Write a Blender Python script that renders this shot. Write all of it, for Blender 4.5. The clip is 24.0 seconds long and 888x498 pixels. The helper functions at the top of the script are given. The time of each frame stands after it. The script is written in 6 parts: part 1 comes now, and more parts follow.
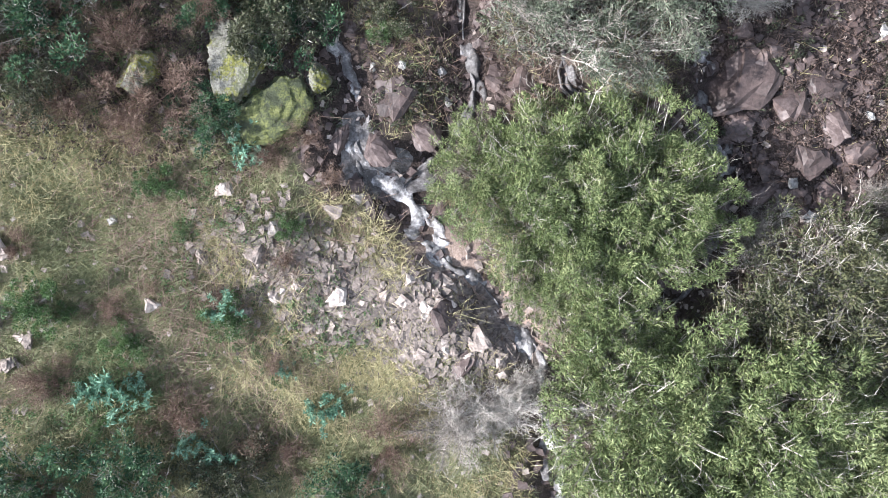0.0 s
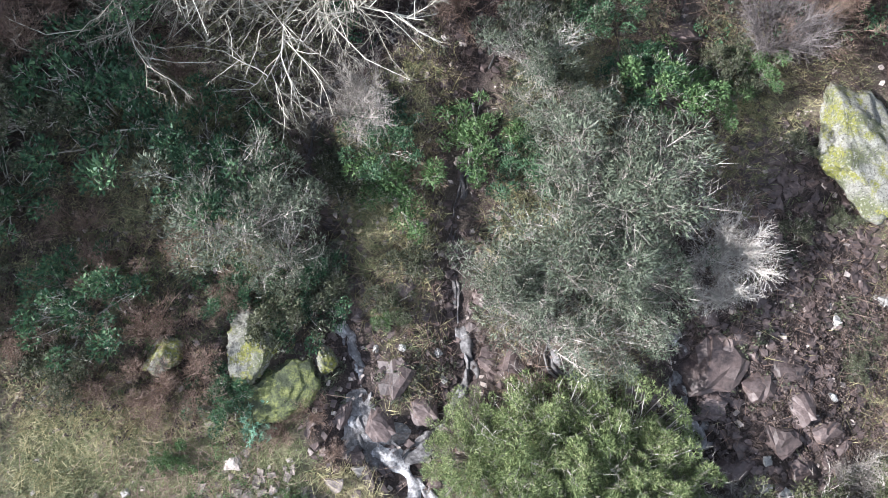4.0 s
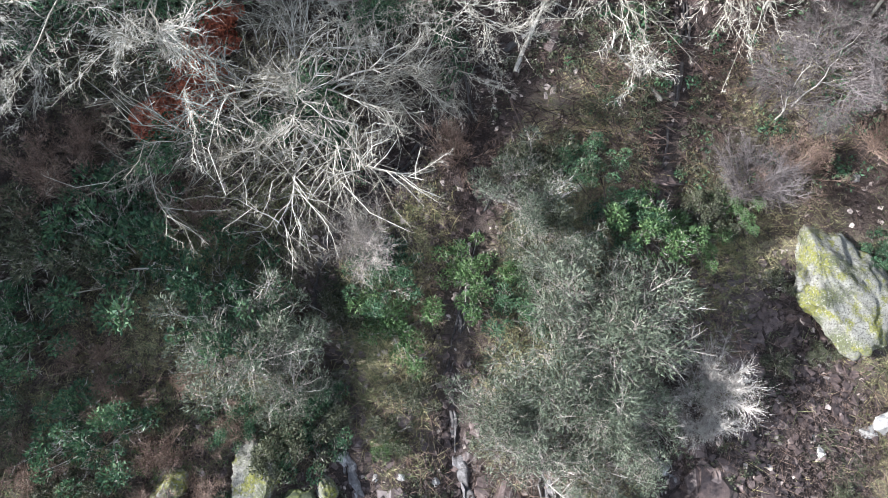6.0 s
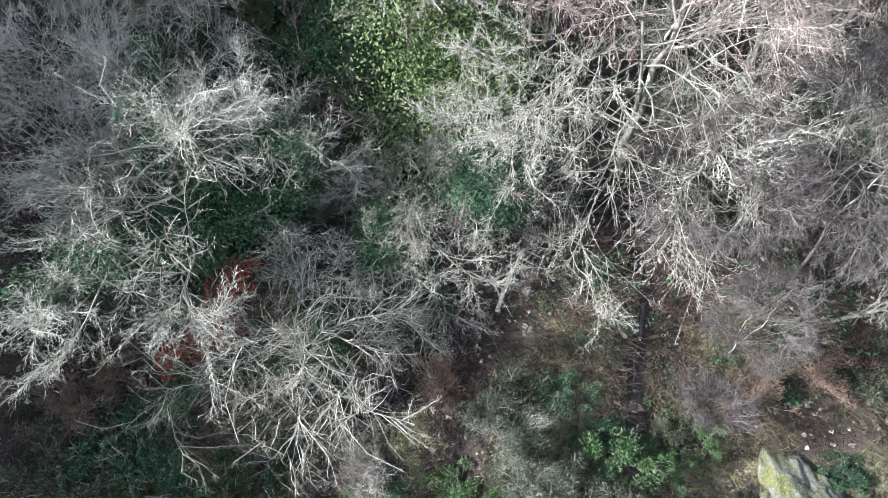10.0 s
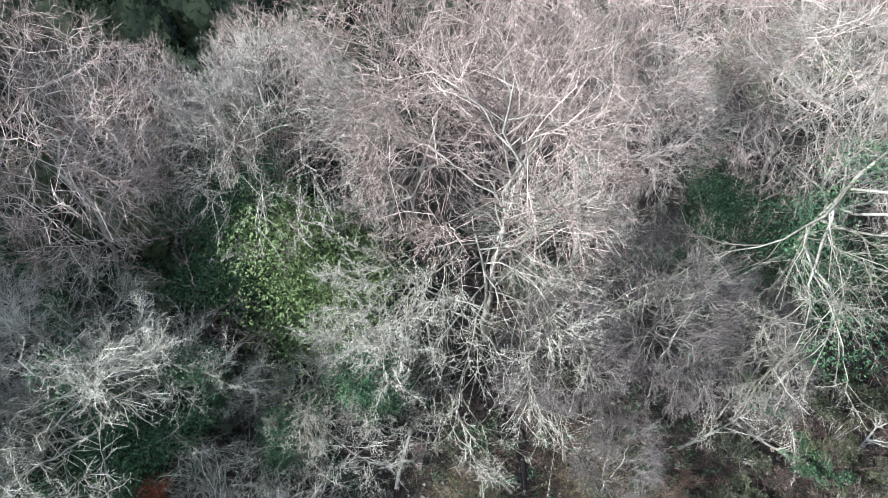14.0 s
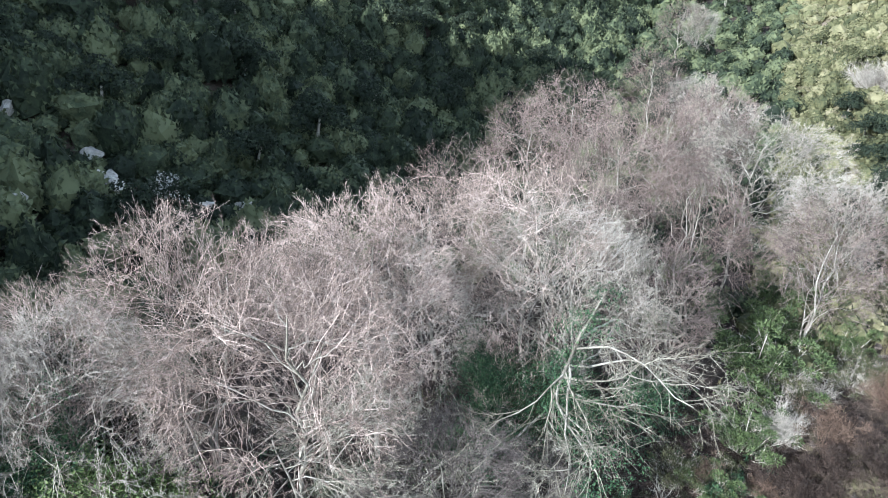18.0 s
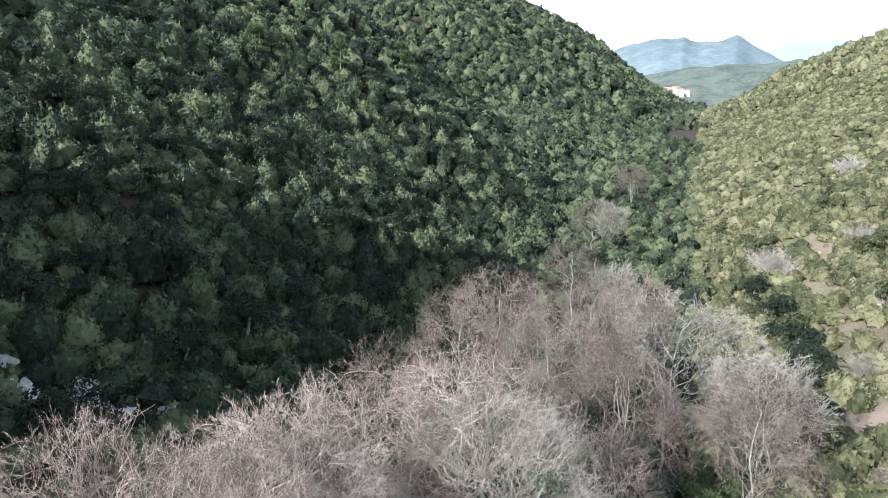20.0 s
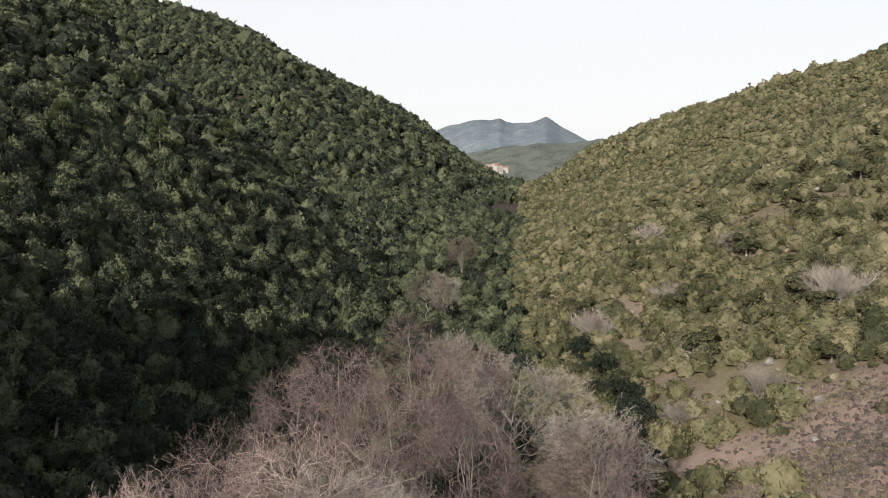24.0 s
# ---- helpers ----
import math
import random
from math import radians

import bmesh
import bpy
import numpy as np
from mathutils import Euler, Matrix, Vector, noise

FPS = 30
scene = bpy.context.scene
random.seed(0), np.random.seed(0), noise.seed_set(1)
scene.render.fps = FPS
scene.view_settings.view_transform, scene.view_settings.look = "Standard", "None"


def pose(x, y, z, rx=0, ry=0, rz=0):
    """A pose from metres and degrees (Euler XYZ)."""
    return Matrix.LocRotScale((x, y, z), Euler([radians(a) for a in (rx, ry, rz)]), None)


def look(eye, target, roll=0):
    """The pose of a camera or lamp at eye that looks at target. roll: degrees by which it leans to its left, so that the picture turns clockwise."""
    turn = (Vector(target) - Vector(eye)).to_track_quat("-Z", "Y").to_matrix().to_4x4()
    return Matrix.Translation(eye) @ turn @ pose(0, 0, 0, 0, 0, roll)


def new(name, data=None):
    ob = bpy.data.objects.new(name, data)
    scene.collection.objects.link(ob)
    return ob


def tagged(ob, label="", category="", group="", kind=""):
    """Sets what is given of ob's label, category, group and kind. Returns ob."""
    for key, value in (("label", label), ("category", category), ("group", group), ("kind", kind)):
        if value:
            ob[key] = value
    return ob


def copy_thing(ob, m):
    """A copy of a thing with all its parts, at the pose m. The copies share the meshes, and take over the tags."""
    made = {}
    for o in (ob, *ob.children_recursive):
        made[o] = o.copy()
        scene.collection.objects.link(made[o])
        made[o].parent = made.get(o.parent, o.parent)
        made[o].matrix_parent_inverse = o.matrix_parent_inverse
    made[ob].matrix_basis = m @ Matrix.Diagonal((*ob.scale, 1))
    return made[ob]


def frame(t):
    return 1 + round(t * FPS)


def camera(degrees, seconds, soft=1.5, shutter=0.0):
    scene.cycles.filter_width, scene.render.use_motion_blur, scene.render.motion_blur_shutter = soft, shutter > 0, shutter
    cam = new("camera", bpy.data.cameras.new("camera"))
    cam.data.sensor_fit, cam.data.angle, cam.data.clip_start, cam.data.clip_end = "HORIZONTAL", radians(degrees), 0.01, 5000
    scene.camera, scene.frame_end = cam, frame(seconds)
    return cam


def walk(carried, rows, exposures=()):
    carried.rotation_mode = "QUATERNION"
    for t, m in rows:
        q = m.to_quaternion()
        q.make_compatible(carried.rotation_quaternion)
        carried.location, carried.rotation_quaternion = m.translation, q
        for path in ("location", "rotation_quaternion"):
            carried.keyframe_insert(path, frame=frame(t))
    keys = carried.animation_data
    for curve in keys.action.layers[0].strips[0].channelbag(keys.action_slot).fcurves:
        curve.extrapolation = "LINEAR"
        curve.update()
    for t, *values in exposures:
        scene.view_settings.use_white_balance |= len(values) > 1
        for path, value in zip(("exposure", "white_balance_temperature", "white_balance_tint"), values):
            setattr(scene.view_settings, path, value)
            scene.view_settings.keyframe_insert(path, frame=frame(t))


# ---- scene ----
cam = camera(63.2, 24.0, soft=0.9, shutter=0.1)
PATH = [
    (0, (0.001, 0.001, 16.001), (-0.005, 1.972, -3.902), 0.56),
    (0.5, (0.016, 0.227, 16.137), (-0.011, 3.194, -3.642), 0.30),
    (1, (0.030, 0.486, 16.277), (-0.015, 4.119, -3.390), 0.12),
    (1.5, (0.045, 0.773, 16.450), (-0.023, 4.879, -3.124), -0.07),
    (2, (0.064, 1.070, 16.687), (-0.043, 5.660, -2.779), -0.28),
    (2.5, (0.085, 1.364, 16.968), (-0.041, 6.404, -2.386), -0.37),
    (4.5, (0.144, 2.401, 18.191), (-0.043, 9.284, -0.586), -0.30),
    (5, (0.154, 2.657, 18.538), (-0.053, 10.036, -0.050), -0.23),
    (5.5, (0.152, 2.903, 18.883), (-0.070, 10.728, 0.479), -0.11),
    (6, (0.128, 3.135, 19.247), (-0.053, 11.433, 1.050), 0.15),
    (6.5, (0.113, 3.356, 19.631), (-0.049, 12.056, 1.623), 0.31),
    (7, (0.141, 3.571, 20.032), (-0.062, 12.696, 2.236), 0.19),
    (7.5, (0.193, 3.780, 20.431), (-0.088, 13.252, 2.818), -0.04),
    (8, (0.220, 3.968, 20.808), (-0.074, 13.841, 3.418), -0.11),
    (8.5, (0.225, 4.117, 21.171), (-0.036, 14.369, 4.001), 0.01),
    (9, (0.243, 4.233, 21.532), (0.075, 14.897, 4.612), 0.12),
    (9.5, (0.278, 4.309, 21.901), (0.128, 15.352, 5.228), 0.13),
    (10, (0.285, 4.323, 22.299), (0.120, 15.809, 5.927), 0.21),
    (10.5, (0.236, 4.288, 22.720), (0.184, 16.217, 6.667), 0.55),
    (12.5, (0.400, 3.857, 24.604), (1.466, 17.373, 9.901), 1.07),
    (13, (0.681, 3.680, 24.977), (2.141, 17.520, 10.614), 0.64),
    (13.5, (0.936, 3.535, 25.340), (2.805, 17.589, 11.233), 0.32),
    (14, (1.175, 3.412, 25.694), (3.622, 17.606, 11.818), 0.14),
    (14.5, (1.420, 3.279, 26.030), (4.535, 17.519, 12.337), -0.01),
    (15, (1.646, 3.091, 26.351), (5.563, 17.330, 12.864), -0.14),
    (15.5, (1.792, 2.836, 26.672), (6.524, 17.083, 13.458), -0.20),
    (16, (1.830, 2.564, 26.987), (7.420, 16.846, 14.151), -0.19),
    (16.5, (1.776, 2.296, 27.265), (8.010, 16.695, 14.862), -0.10),
    (17, (1.661, 2.008, 27.513), (8.548, 16.641, 15.746), -0.00),
    (17.5, (1.521, 1.699, 27.772), (9.050, 16.646, 16.821), 0.05),
    (18, (1.366, 1.407, 28.000), (9.659, 16.810, 18.307), 0.08),
    (18.5, (1.234, 1.207, 28.117), (10.288, 17.028, 19.887), 0.12),
    (19, (1.178, 1.131, 28.147), (10.901, 17.150, 21.155), 0.14),
    (19.5, (1.172, 1.110, 28.152), (11.504, 17.203, 22.296), 0.07),
    (21.5, (1.138, 1.122, 28.029), (13.470, 16.633, 25.324), -0.01),
    (22, (1.158, 1.148, 27.990), (13.986, 16.252, 25.287), -0.04),
    (22.5, (1.172, 1.195, 27.967), (14.430, 15.924, 25.264), -0.08),
    (23, (1.187, 1.235, 27.956), (14.932, 15.509, 25.252), -0.13),
    (23.5, (1.197, 1.248, 27.947), (15.348, 15.120, 25.244), -0.15),
    (24, (1.199, 1.253, 27.935), (15.787, 14.666, 25.233), -0.13),
]
EXPOSURES = [(0.0, 1.95, 5600, 13), (2.5, 1.95, 5550, 13), (5.0, 1.97, 5550, 12), (7.5, 1.97, 5500, 11), (10.0, 1.88, 5450, 8), (14.0, 1.7, 5400, 6), (17.0, 1.57, 5350, 6), (19.0, 1.47, 5300, 6), (19.5, 1.38, 5350, 6), (21.5, 0.75, 6050, 10), (22.0, 0.65, 6100, 11), (23.0, 0.38, 6350, 14), (24.0, 0.17, 6550, 15)]
walk(cam, [(t, look(eye, target, roll)) for t, eye, target, roll in PATH], EXPOSURES)

# ---- world and sun ----
SUN_AZ, SUN_EL = radians(-104), radians(28)          # clockwise from +y, height
world = bpy.data.worlds.new("sky")
scene.world = world
world.use_nodes = True
wt = world.node_tree
wt.nodes.clear()
sky = wt.nodes.new("ShaderNodeTexSky")
sky.sky_type, sky.sun_disc = "NISHITA", False
sky.sun_elevation, sky.sun_rotation = SUN_EL, SUN_AZ
sky.air_density, sky.dust_density, sky.ozone_density = 1.0, 1.2, 1.0
wbg = wt.nodes.new("ShaderNodeBackground")
wbg.inputs["Strength"].default_value = 0.07
wout = wt.nodes.new("ShaderNodeOutputWorld")
veil = wt.nodes.new("ShaderNodeMix")                 # thin high cloud over the blue
veil.data_type = "RGBA"
coord, parts, haze = wt.nodes.new("ShaderNodeTexCoord"), wt.nodes.new("ShaderNodeSeparateXYZ"), wt.nodes.new("ShaderNodeMapRange")
haze.inputs["From Min"].default_value, haze.inputs["From Max"].default_value = 0.3, 0.85     # thicker towards the horizon
haze.inputs["To Min"].default_value, haze.inputs["To Max"].default_value = 0.8, 0.15
wt.links.new(coord.outputs["Generated"], parts.inputs["Vector"])
wt.links.new(parts.outputs["Z"], haze.inputs["Value"])
wt.links.new(haze.outputs["Result"], veil.inputs["Factor"])
veil.inputs[7].default_value = (13.4, 14.0, 13.9, 1)
wt.links.new(sky.outputs["Color"], veil.inputs[6])
wt.links.new(veil.outputs[2], wbg.inputs["Color"])
wt.links.new(wbg.outputs["Background"], wout.inputs["Surface"])
sun_data = bpy.data.lights.new("sun", "SUN")
sun_data.energy, sun_data.angle, sun_data.color = 5.0, radians(0.8), (1.0, 0.93, 0.82)
sun = new("sun", sun_data)
sun_way = Vector((math.sin(SUN_AZ) * math.cos(SUN_EL), math.cos(SUN_AZ) * math.cos(SUN_EL), math.sin(SUN_EL)))
sun.matrix_world = look((-60, 60, 120), Vector((-60, 60, 120)) - sun_way)


# ---- materials ----
def material(name, stops, scale=3.0, fine=40.0, rough=0.85, bump=0.3, by="object", spread=0.25, metal=0.0, trans=0.0, tone=0.0, own=0.0):
    """A rough natural surface: colours mixed by coarse and fine noise, varied by object or by loose piece."""
    m = bpy.data.materials.new(name)
    m.use_nodes = True
    nt = m.node_tree
    nt.nodes.clear()
    N, L = nt.nodes.new, nt.links.new
    out, bsdf = N("ShaderNodeOutputMaterial"), N("ShaderNodeBsdfPrincipled")
    geo, info = N("ShaderNodeNewGeometry"), N("ShaderNodeObjectInfo")
    n1, n2 = N("ShaderNodeTexNoise"), N("ShaderNodeTexNoise")
    for n, s, d in ((n1, scale, 4.0), (n2, fine, 3.0)):
        n.inputs["Scale"].default_value, n.inputs["Detail"].default_value = s, d
        n.inputs["Roughness"].default_value = 0.62
        L(geo.outputs["Position"], n.inputs["Vector"])
    rnd = info.outputs["Random"] if by == "object" else geo.outputs["Random Per Island"]
    a = N("ShaderNodeMath"); a.operation = "MULTIPLY_ADD"
    L(rnd, a.inputs[0]); a.inputs[1].default_value = spread; a.inputs[2].default_value = -spread / 2
    b = N("ShaderNodeMath"); b.operation = "MULTIPLY_ADD"
    L(n2.outputs["Fac"], b.inputs[0]); b.inputs[1].default_value = 0.6; b.inputs[2].default_value = -0.3
    c = N("ShaderNodeMath"); c.operation = "ADD"
    L(a.outputs[0], c.inputs[0]); L(b.outputs[0], c.inputs[1])
    d = N("ShaderNodeMath"); d.operation = "ADD"
    L(c.outputs[0], d.inputs[0]); L(n1.outputs["Fac"], d.inputs[1])
    if own:
        o = N("ShaderNodeMath"); o.operation = "MULTIPLY_ADD"
        L(info.outputs["Random"], o.inputs[0]); o.inputs[1].default_value = own; L(d.outputs[0], o.inputs[2])
        d = N("ShaderNodeMath"); d.operation = "ADD"
        L(o.outputs[0], d.inputs[0]); d.inputs[1].default_value = -own / 2
    if tone:
        at, e = N("ShaderNodeAttribute"), N("ShaderNodeMath")
        at.attribute_name, e.operation = "tone", "MULTIPLY_ADD"
        L(at.outputs["Fac"], e.inputs[0]); e.inputs[1].default_value = tone; L(d.outputs[0], e.inputs[2])
        d = N("ShaderNodeMath"); d.operation = "ADD"
        L(e.outputs[0], d.inputs[0]); d.inputs[1].default_value = -tone / 2
    ramp = N("ShaderNodeValToRGB")
    els = ramp.color_ramp.elements
    while len(els) < len(stops):
        els.new(0.5)
    for e, (p, col) in zip(els, stops):
        e.position, e.color = p, (*col, 1)
    L(d.outputs[0], ramp.inputs["Fac"])
    L(ramp.outputs["Color"], bsdf.inputs["Base Color"])
    bsdf.inputs["Roughness"].default_value, bsdf.inputs["Metallic"].default_value = rough, metal
    bsdf.inputs["Specular IOR Level"].default_value = 0.3
    if bump:
        bp = N("ShaderNodeBump")
        bp.inputs["Strength"].default_value, bp.inputs["Distance"].default_value = bump, 0.03
        L(d.outputs[0], bp.inputs["Height"])
        L(bp.outputs["Normal"], bsdf.inputs["Normal"])
    if trans:
        tr, mix = N("ShaderNodeBsdfTranslucent"), N("ShaderNodeMixShader")
        L(ramp.outputs["Color"], tr.inputs["Color"])
        mix.inputs["Fac"].default_value = trans
        L(bsdf.outputs[0], mix.inputs[1]); L(tr.outputs[0], mix.inputs[2])
        L(mix.outputs[0], out.inputs["Surface"])
    else:
        L(bsdf.outputs[0], out.inputs["Surface"])
    return m


def leafy(name, dark, mid, pale, scale=0.8, spread=0.5, trans=0.25, tone=0.0):
    return material(name, [(0.2, dark), (0.5, mid), (0.8, pale)], scale, 9.0, 0.6, 0.0, "piece", spread, trans=trans, tone=tone)


def canopy(name, dark, mid, pale, tone=0.6):
    """Leaves of a crown seen from afar, rough and mottled."""
    return material(name, [(0.2, dark), (0.5, mid), (0.8, pale)], 0.9, 4.0, 0.8, 0.0, "piece", 0.35, trans=0.15, tone=tone)


BARK = material("pale_bark", [(0.25, (0.1, 0.088, 0.07)), (0.5, (0.21, 0.195, 0.165)), (0.75, (0.39, 0.37, 0.33))], 1.6, 14.0, 0.9, 0.5)
TWIG = material("twig_bark", [(0.25, (0.12, 0.09, 0.078)), (0.5, (0.27, 0.208, 0.182)), (0.8, (0.52, 0.43, 0.388))], 0.6, 6.0, 0.9, 0.0, "piece", 0.7, own=0.45)
GREY_TWIG = material("grey_twig_bark", [(0.25, (0.14, 0.122, 0.105)), (0.5, (0.285, 0.256, 0.225)), (0.8, (0.45, 0.415, 0.37))], 0.6, 6.0, 0.9, 0.0, "piece", 0.4, own=0.35)
CREAM_TWIG = material("cream_twig_bark", [(0.25, (0.11, 0.098, 0.077)), (0.5, (0.245, 0.227, 0.188)), (0.8, (0.43, 0.408, 0.353))], 0.6, 6.0, 0.9, 0.0, "piece", 0.4, own=0.35)
MAUVE_TWIG = material("mauve_twig_bark", [(0.25, (0.046, 0.038, 0.036)), (0.5, (0.095, 0.08, 0.076)), (0.8, (0.19, 0.165, 0.156))], 0.6, 6.0, 0.9, 0.0, "piece", 0.5, own=0.2)
RUSSET_TWIG = material("russet_twig_bark", [(0.25, (0.062, 0.046, 0.041)), (0.5, (0.135, 0.1, 0.088)), (0.8, (0.29, 0.232, 0.208))], 0.6, 6.0, 0.9, 0.0, "piece", 0.6, own=0.4)
IVY = leafy("ivy_leaf", (0.016, 0.04, 0.021), (0.04, 0.085, 0.042), (0.1, 0.16, 0.075))
# Lighter, yellower copy of the ivy: sunlight is put into the leaf colour.
IVY_SUN = leafy("sunlit_ivy_leaf", (0.06, 0.092, 0.034), (0.115, 0.16, 0.06), (0.2, 0.25, 0.1), spread=0.35)
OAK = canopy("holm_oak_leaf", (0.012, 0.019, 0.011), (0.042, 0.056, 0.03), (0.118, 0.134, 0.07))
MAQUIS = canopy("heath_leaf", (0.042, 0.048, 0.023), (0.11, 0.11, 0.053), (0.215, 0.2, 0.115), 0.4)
DRY_SCRUB = canopy("dry_scrub_leaf", (0.07, 0.066, 0.04), (0.155, 0.143, 0.088), (0.28, 0.255, 0.165))
PINE = leafy("pine_needle", (0.04, 0.06, 0.025), (0.08, 0.11, 0.045), (0.13, 0.17, 0.07))
BRIGHT = leafy("bright_shrub_leaf", (0.055, 0.078, 0.028), (0.13, 0.163, 0.062), (0.26, 0.288, 0.135), spread=0.6)
GREY_LEAF = leafy("grey_green_leaf", (0.038, 0.048, 0.03), (0.083, 0.1, 0.066), (0.175, 0.192, 0.138))
BLUE_LEAF = leafy("spurge_leaf", (0.07, 0.14, 0.09), (0.13, 0.24, 0.16), (0.25, 0.36, 0.25))
LUSH = leafy("lush_leaf", (0.033, 0.065, 0.022), (0.068, 0.118, 0.042), (0.13, 0.19, 0.075))
RUST = leafy("rust_leaf", (0.12, 0.032, 0.017), (0.24, 0.062, 0.03), (0.36, 0.115, 0.055), trans=0.1)
DRY = leafy("dry_grass", (0.15, 0.13, 0.06), (0.28, 0.245, 0.125), (0.42, 0.375, 0.21), 1.2)
GRASS = leafy("green_grass", (0.065, 0.078, 0.035), (0.13, 0.14, 0.065), (0.24, 0.235, 0.12), 1.2)
STRAW = leafy("russet_stem", (0.09, 0.06, 0.045), (0.165, 0.11, 0.083), (0.26, 0.19, 0.147), 1.2)
DULL = leafy("dull_herb_leaf", (0.026, 0.031, 0.018), (0.06, 0.066, 0.038), (0.13, 0.133, 0.08), 1.0)
LITTER = leafy("brown_litter", (0.022, 0.016, 0.013), (0.052, 0.037, 0.031), (0.12, 0.088, 0.074), 1.2)
ROCK = material("grey_pink_rock", [(0.2, (0.075, 0.062, 0.055)), (0.45, (0.2, 0.163, 0.14)), (0.6, (0.3, 0.25, 0.218)), (0.8, (0.38, 0.333, 0.296))], 2.2, 18.0, 0.9, 0.6, spread=0.5)
RED_ROCK = material("wet_red_rock", [(0.2, (0.026, 0.019, 0.017)), (0.5, (0.066, 0.047, 0.042)), (0.8, (0.135, 0.103, 0.093))], 1.8, 16.0, 0.55, 0.6)
WHITE_ROCK = material("white_stone", [(0.2, (0.12, 0.112, 0.1)), (0.5, (0.2, 0.188, 0.172)), (0.8, (0.34, 0.328, 0.304))], 3.0, 20.0, 0.85, 0.4)
# Brighter copy of the white stone, its colour raised against the outcrop's shade.
LIMESTONE = material("brightened_limestone", [(0.2, (0.22, 0.21, 0.19)), (0.5, (0.38, 0.365, 0.34)), (0.8, (0.58, 0.565, 0.53))], 2.0, 12.0, 0.9, 0.5)


# ---- numpy noise and the lie of the land ----
def lattice(ix, iy, seed):
    h = (ix * 374761393 + iy * 668265263 + seed * 974634541) & 0xFFFFFFFF
    h = ((h ^ (h >> 13)) * 1274126177) & 0xFFFFFFFF
    return ((h ^ (h >> 16)) & 0xFFFF) / 65535.0


def value_noise(x, y, seed=0):
    ix, iy = np.floor(x).astype(np.int64), np.floor(y).astype(np.int64)
    fx, fy = x - ix, y - iy
    fx, fy = fx * fx * (3 - 2 * fx), fy * fy * (3 - 2 * fy)
    a, b = lattice(ix, iy, seed), lattice(ix + 1, iy, seed)
    c, d = lattice(ix, iy + 1, seed), lattice(ix + 1, iy + 1, seed)
    return (a + (b - a) * fx) * (1 - fy) + (c + (d - c) * fx) * fy


def fractal(x, y, size, octaves=4, seed=0):
    """About -1 to 1."""
    total, amp, norm = 0.0, 1.0, 0.0
    for o in range(octaves):
        total = total + amp * (2 * value_noise(x / size + 17.3 * o, y / size - 9.1 * o, seed + o) - 1)
        norm, amp, size = norm + amp, amp * 0.5, size * 0.5
    return total / norm * 1.5


AXIS = np.array([(1.5, -90), (1.5, 12), (5, 17.5), (15, 25), (45, 47), (120, 104), (330, 258), (760, 560), (3600, 2500)], float)
REACH = np.r_[0, np.cumsum(np.linalg.norm(np.diff(AXIS, axis=0), axis=1))] - 102.0


def along(x, y):
    """How far along the valley, and how far to the left of its line."""
    x, y = np.asarray(x, float), np.asarray(y, float)
    best = np.full(x.shape, 1e12)
    s, d = np.zeros(x.shape), np.zeros(x.shape)
    for (ax, ay), (bx, by), r in zip(AXIS[:-1], AXIS[1:], REACH[:-1]):
        lx, ly = bx - ax, by - ay
        n = math.hypot(lx, ly)
        u = np.clip(((x - ax) * lx + (y - ay) * ly) / n**2, 0, 1)
        px, py = x - ax - u * lx, y - ay - u * ly
        q = px * px + py * py
        near = q < best
        side = np.where((lx * py - ly * px) >= 0, 1.0, -1.0)
        best, s, d = np.where(near, q, best), np.where(near, r + u * n, s), np.where(near, side * np.sqrt(q), d)
    return s, d


def smooth_reach(x, y):
    """How far along the valley, blended smoothly round its bends."""
    top, low = 0.0, 0.0
    for (ax, ay), (bx, by), r in zip(AXIS[:-1], AXIS[1:], REACH[:-1]):
        lx, ly = bx - ax, by - ay
        n = math.hypot(lx, ly)
        u = np.clip(((x - ax) * lx + (y - ay) * ly) / n**2, 0, 1)
        w = (np.hypot(x - ax - u * lx, y - ay - u * ly) + 0.5) ** -8.0
        top, low = top + w * (r + u * n), low + w
    return top / low


def soft(v, k):
    return k * np.logaddexp(0, v / k)


STREAMS = [  # lines of running water, with half widths
    ([(9, 18.5), (5.6, 16.3), (2.5, 15.4), (0.4, 14.4), (-1.2, 12.6), (-3.05, 10.6), (-3.3, 9.3), (-3.0, 7.6), (-2.7, 6.3), (-2.25, 5.6), (-2.0, 4.9),
      (-1.85, 4.2), (-2.1, 3.6), (-1.75, 3.15), (-1.0, 2.8), (-0.4, 1.76), (0.2, 1.16), (0.94, 0.7), (1.2, 0.1), (1.8, -0.4), (2.06, -1.1), (2.27, -1.86), (2.4, -2.75), (2.6, -4.2), (3, -9)], 0.26),
    ([(0.4, 14.4), (0.9, 11.5), (0.4, 9.2), (0.25, 7.5), (0.33, 6.4), (0.45, 5.6), (0.7, 4.8), (0.2, 3.9), (-0.9, 2.85)], 0.15),
    ([(5.6, 16.3), (5.4, 12.4), (5.0, 8.6), (4.92, 6.5), (5.33, 5.8), (5.6, 5.1), (5.44, 4.4), (5.42, 4.05), (5.9, 3.6), (5.86, 2.9), (5.95, 2.1), (5.8, 1.1), (4.6, 0.15), (3.6, -1.2), (2.5, -3.4)], 0.2),
    ([(2.2, 6.4), (2.55, 5.0), (3.0, 4.6), (3.8, 4.2), (4.4, 3.4), (5.2, 2.4), (5.9, 2.1)], 0.15),
]


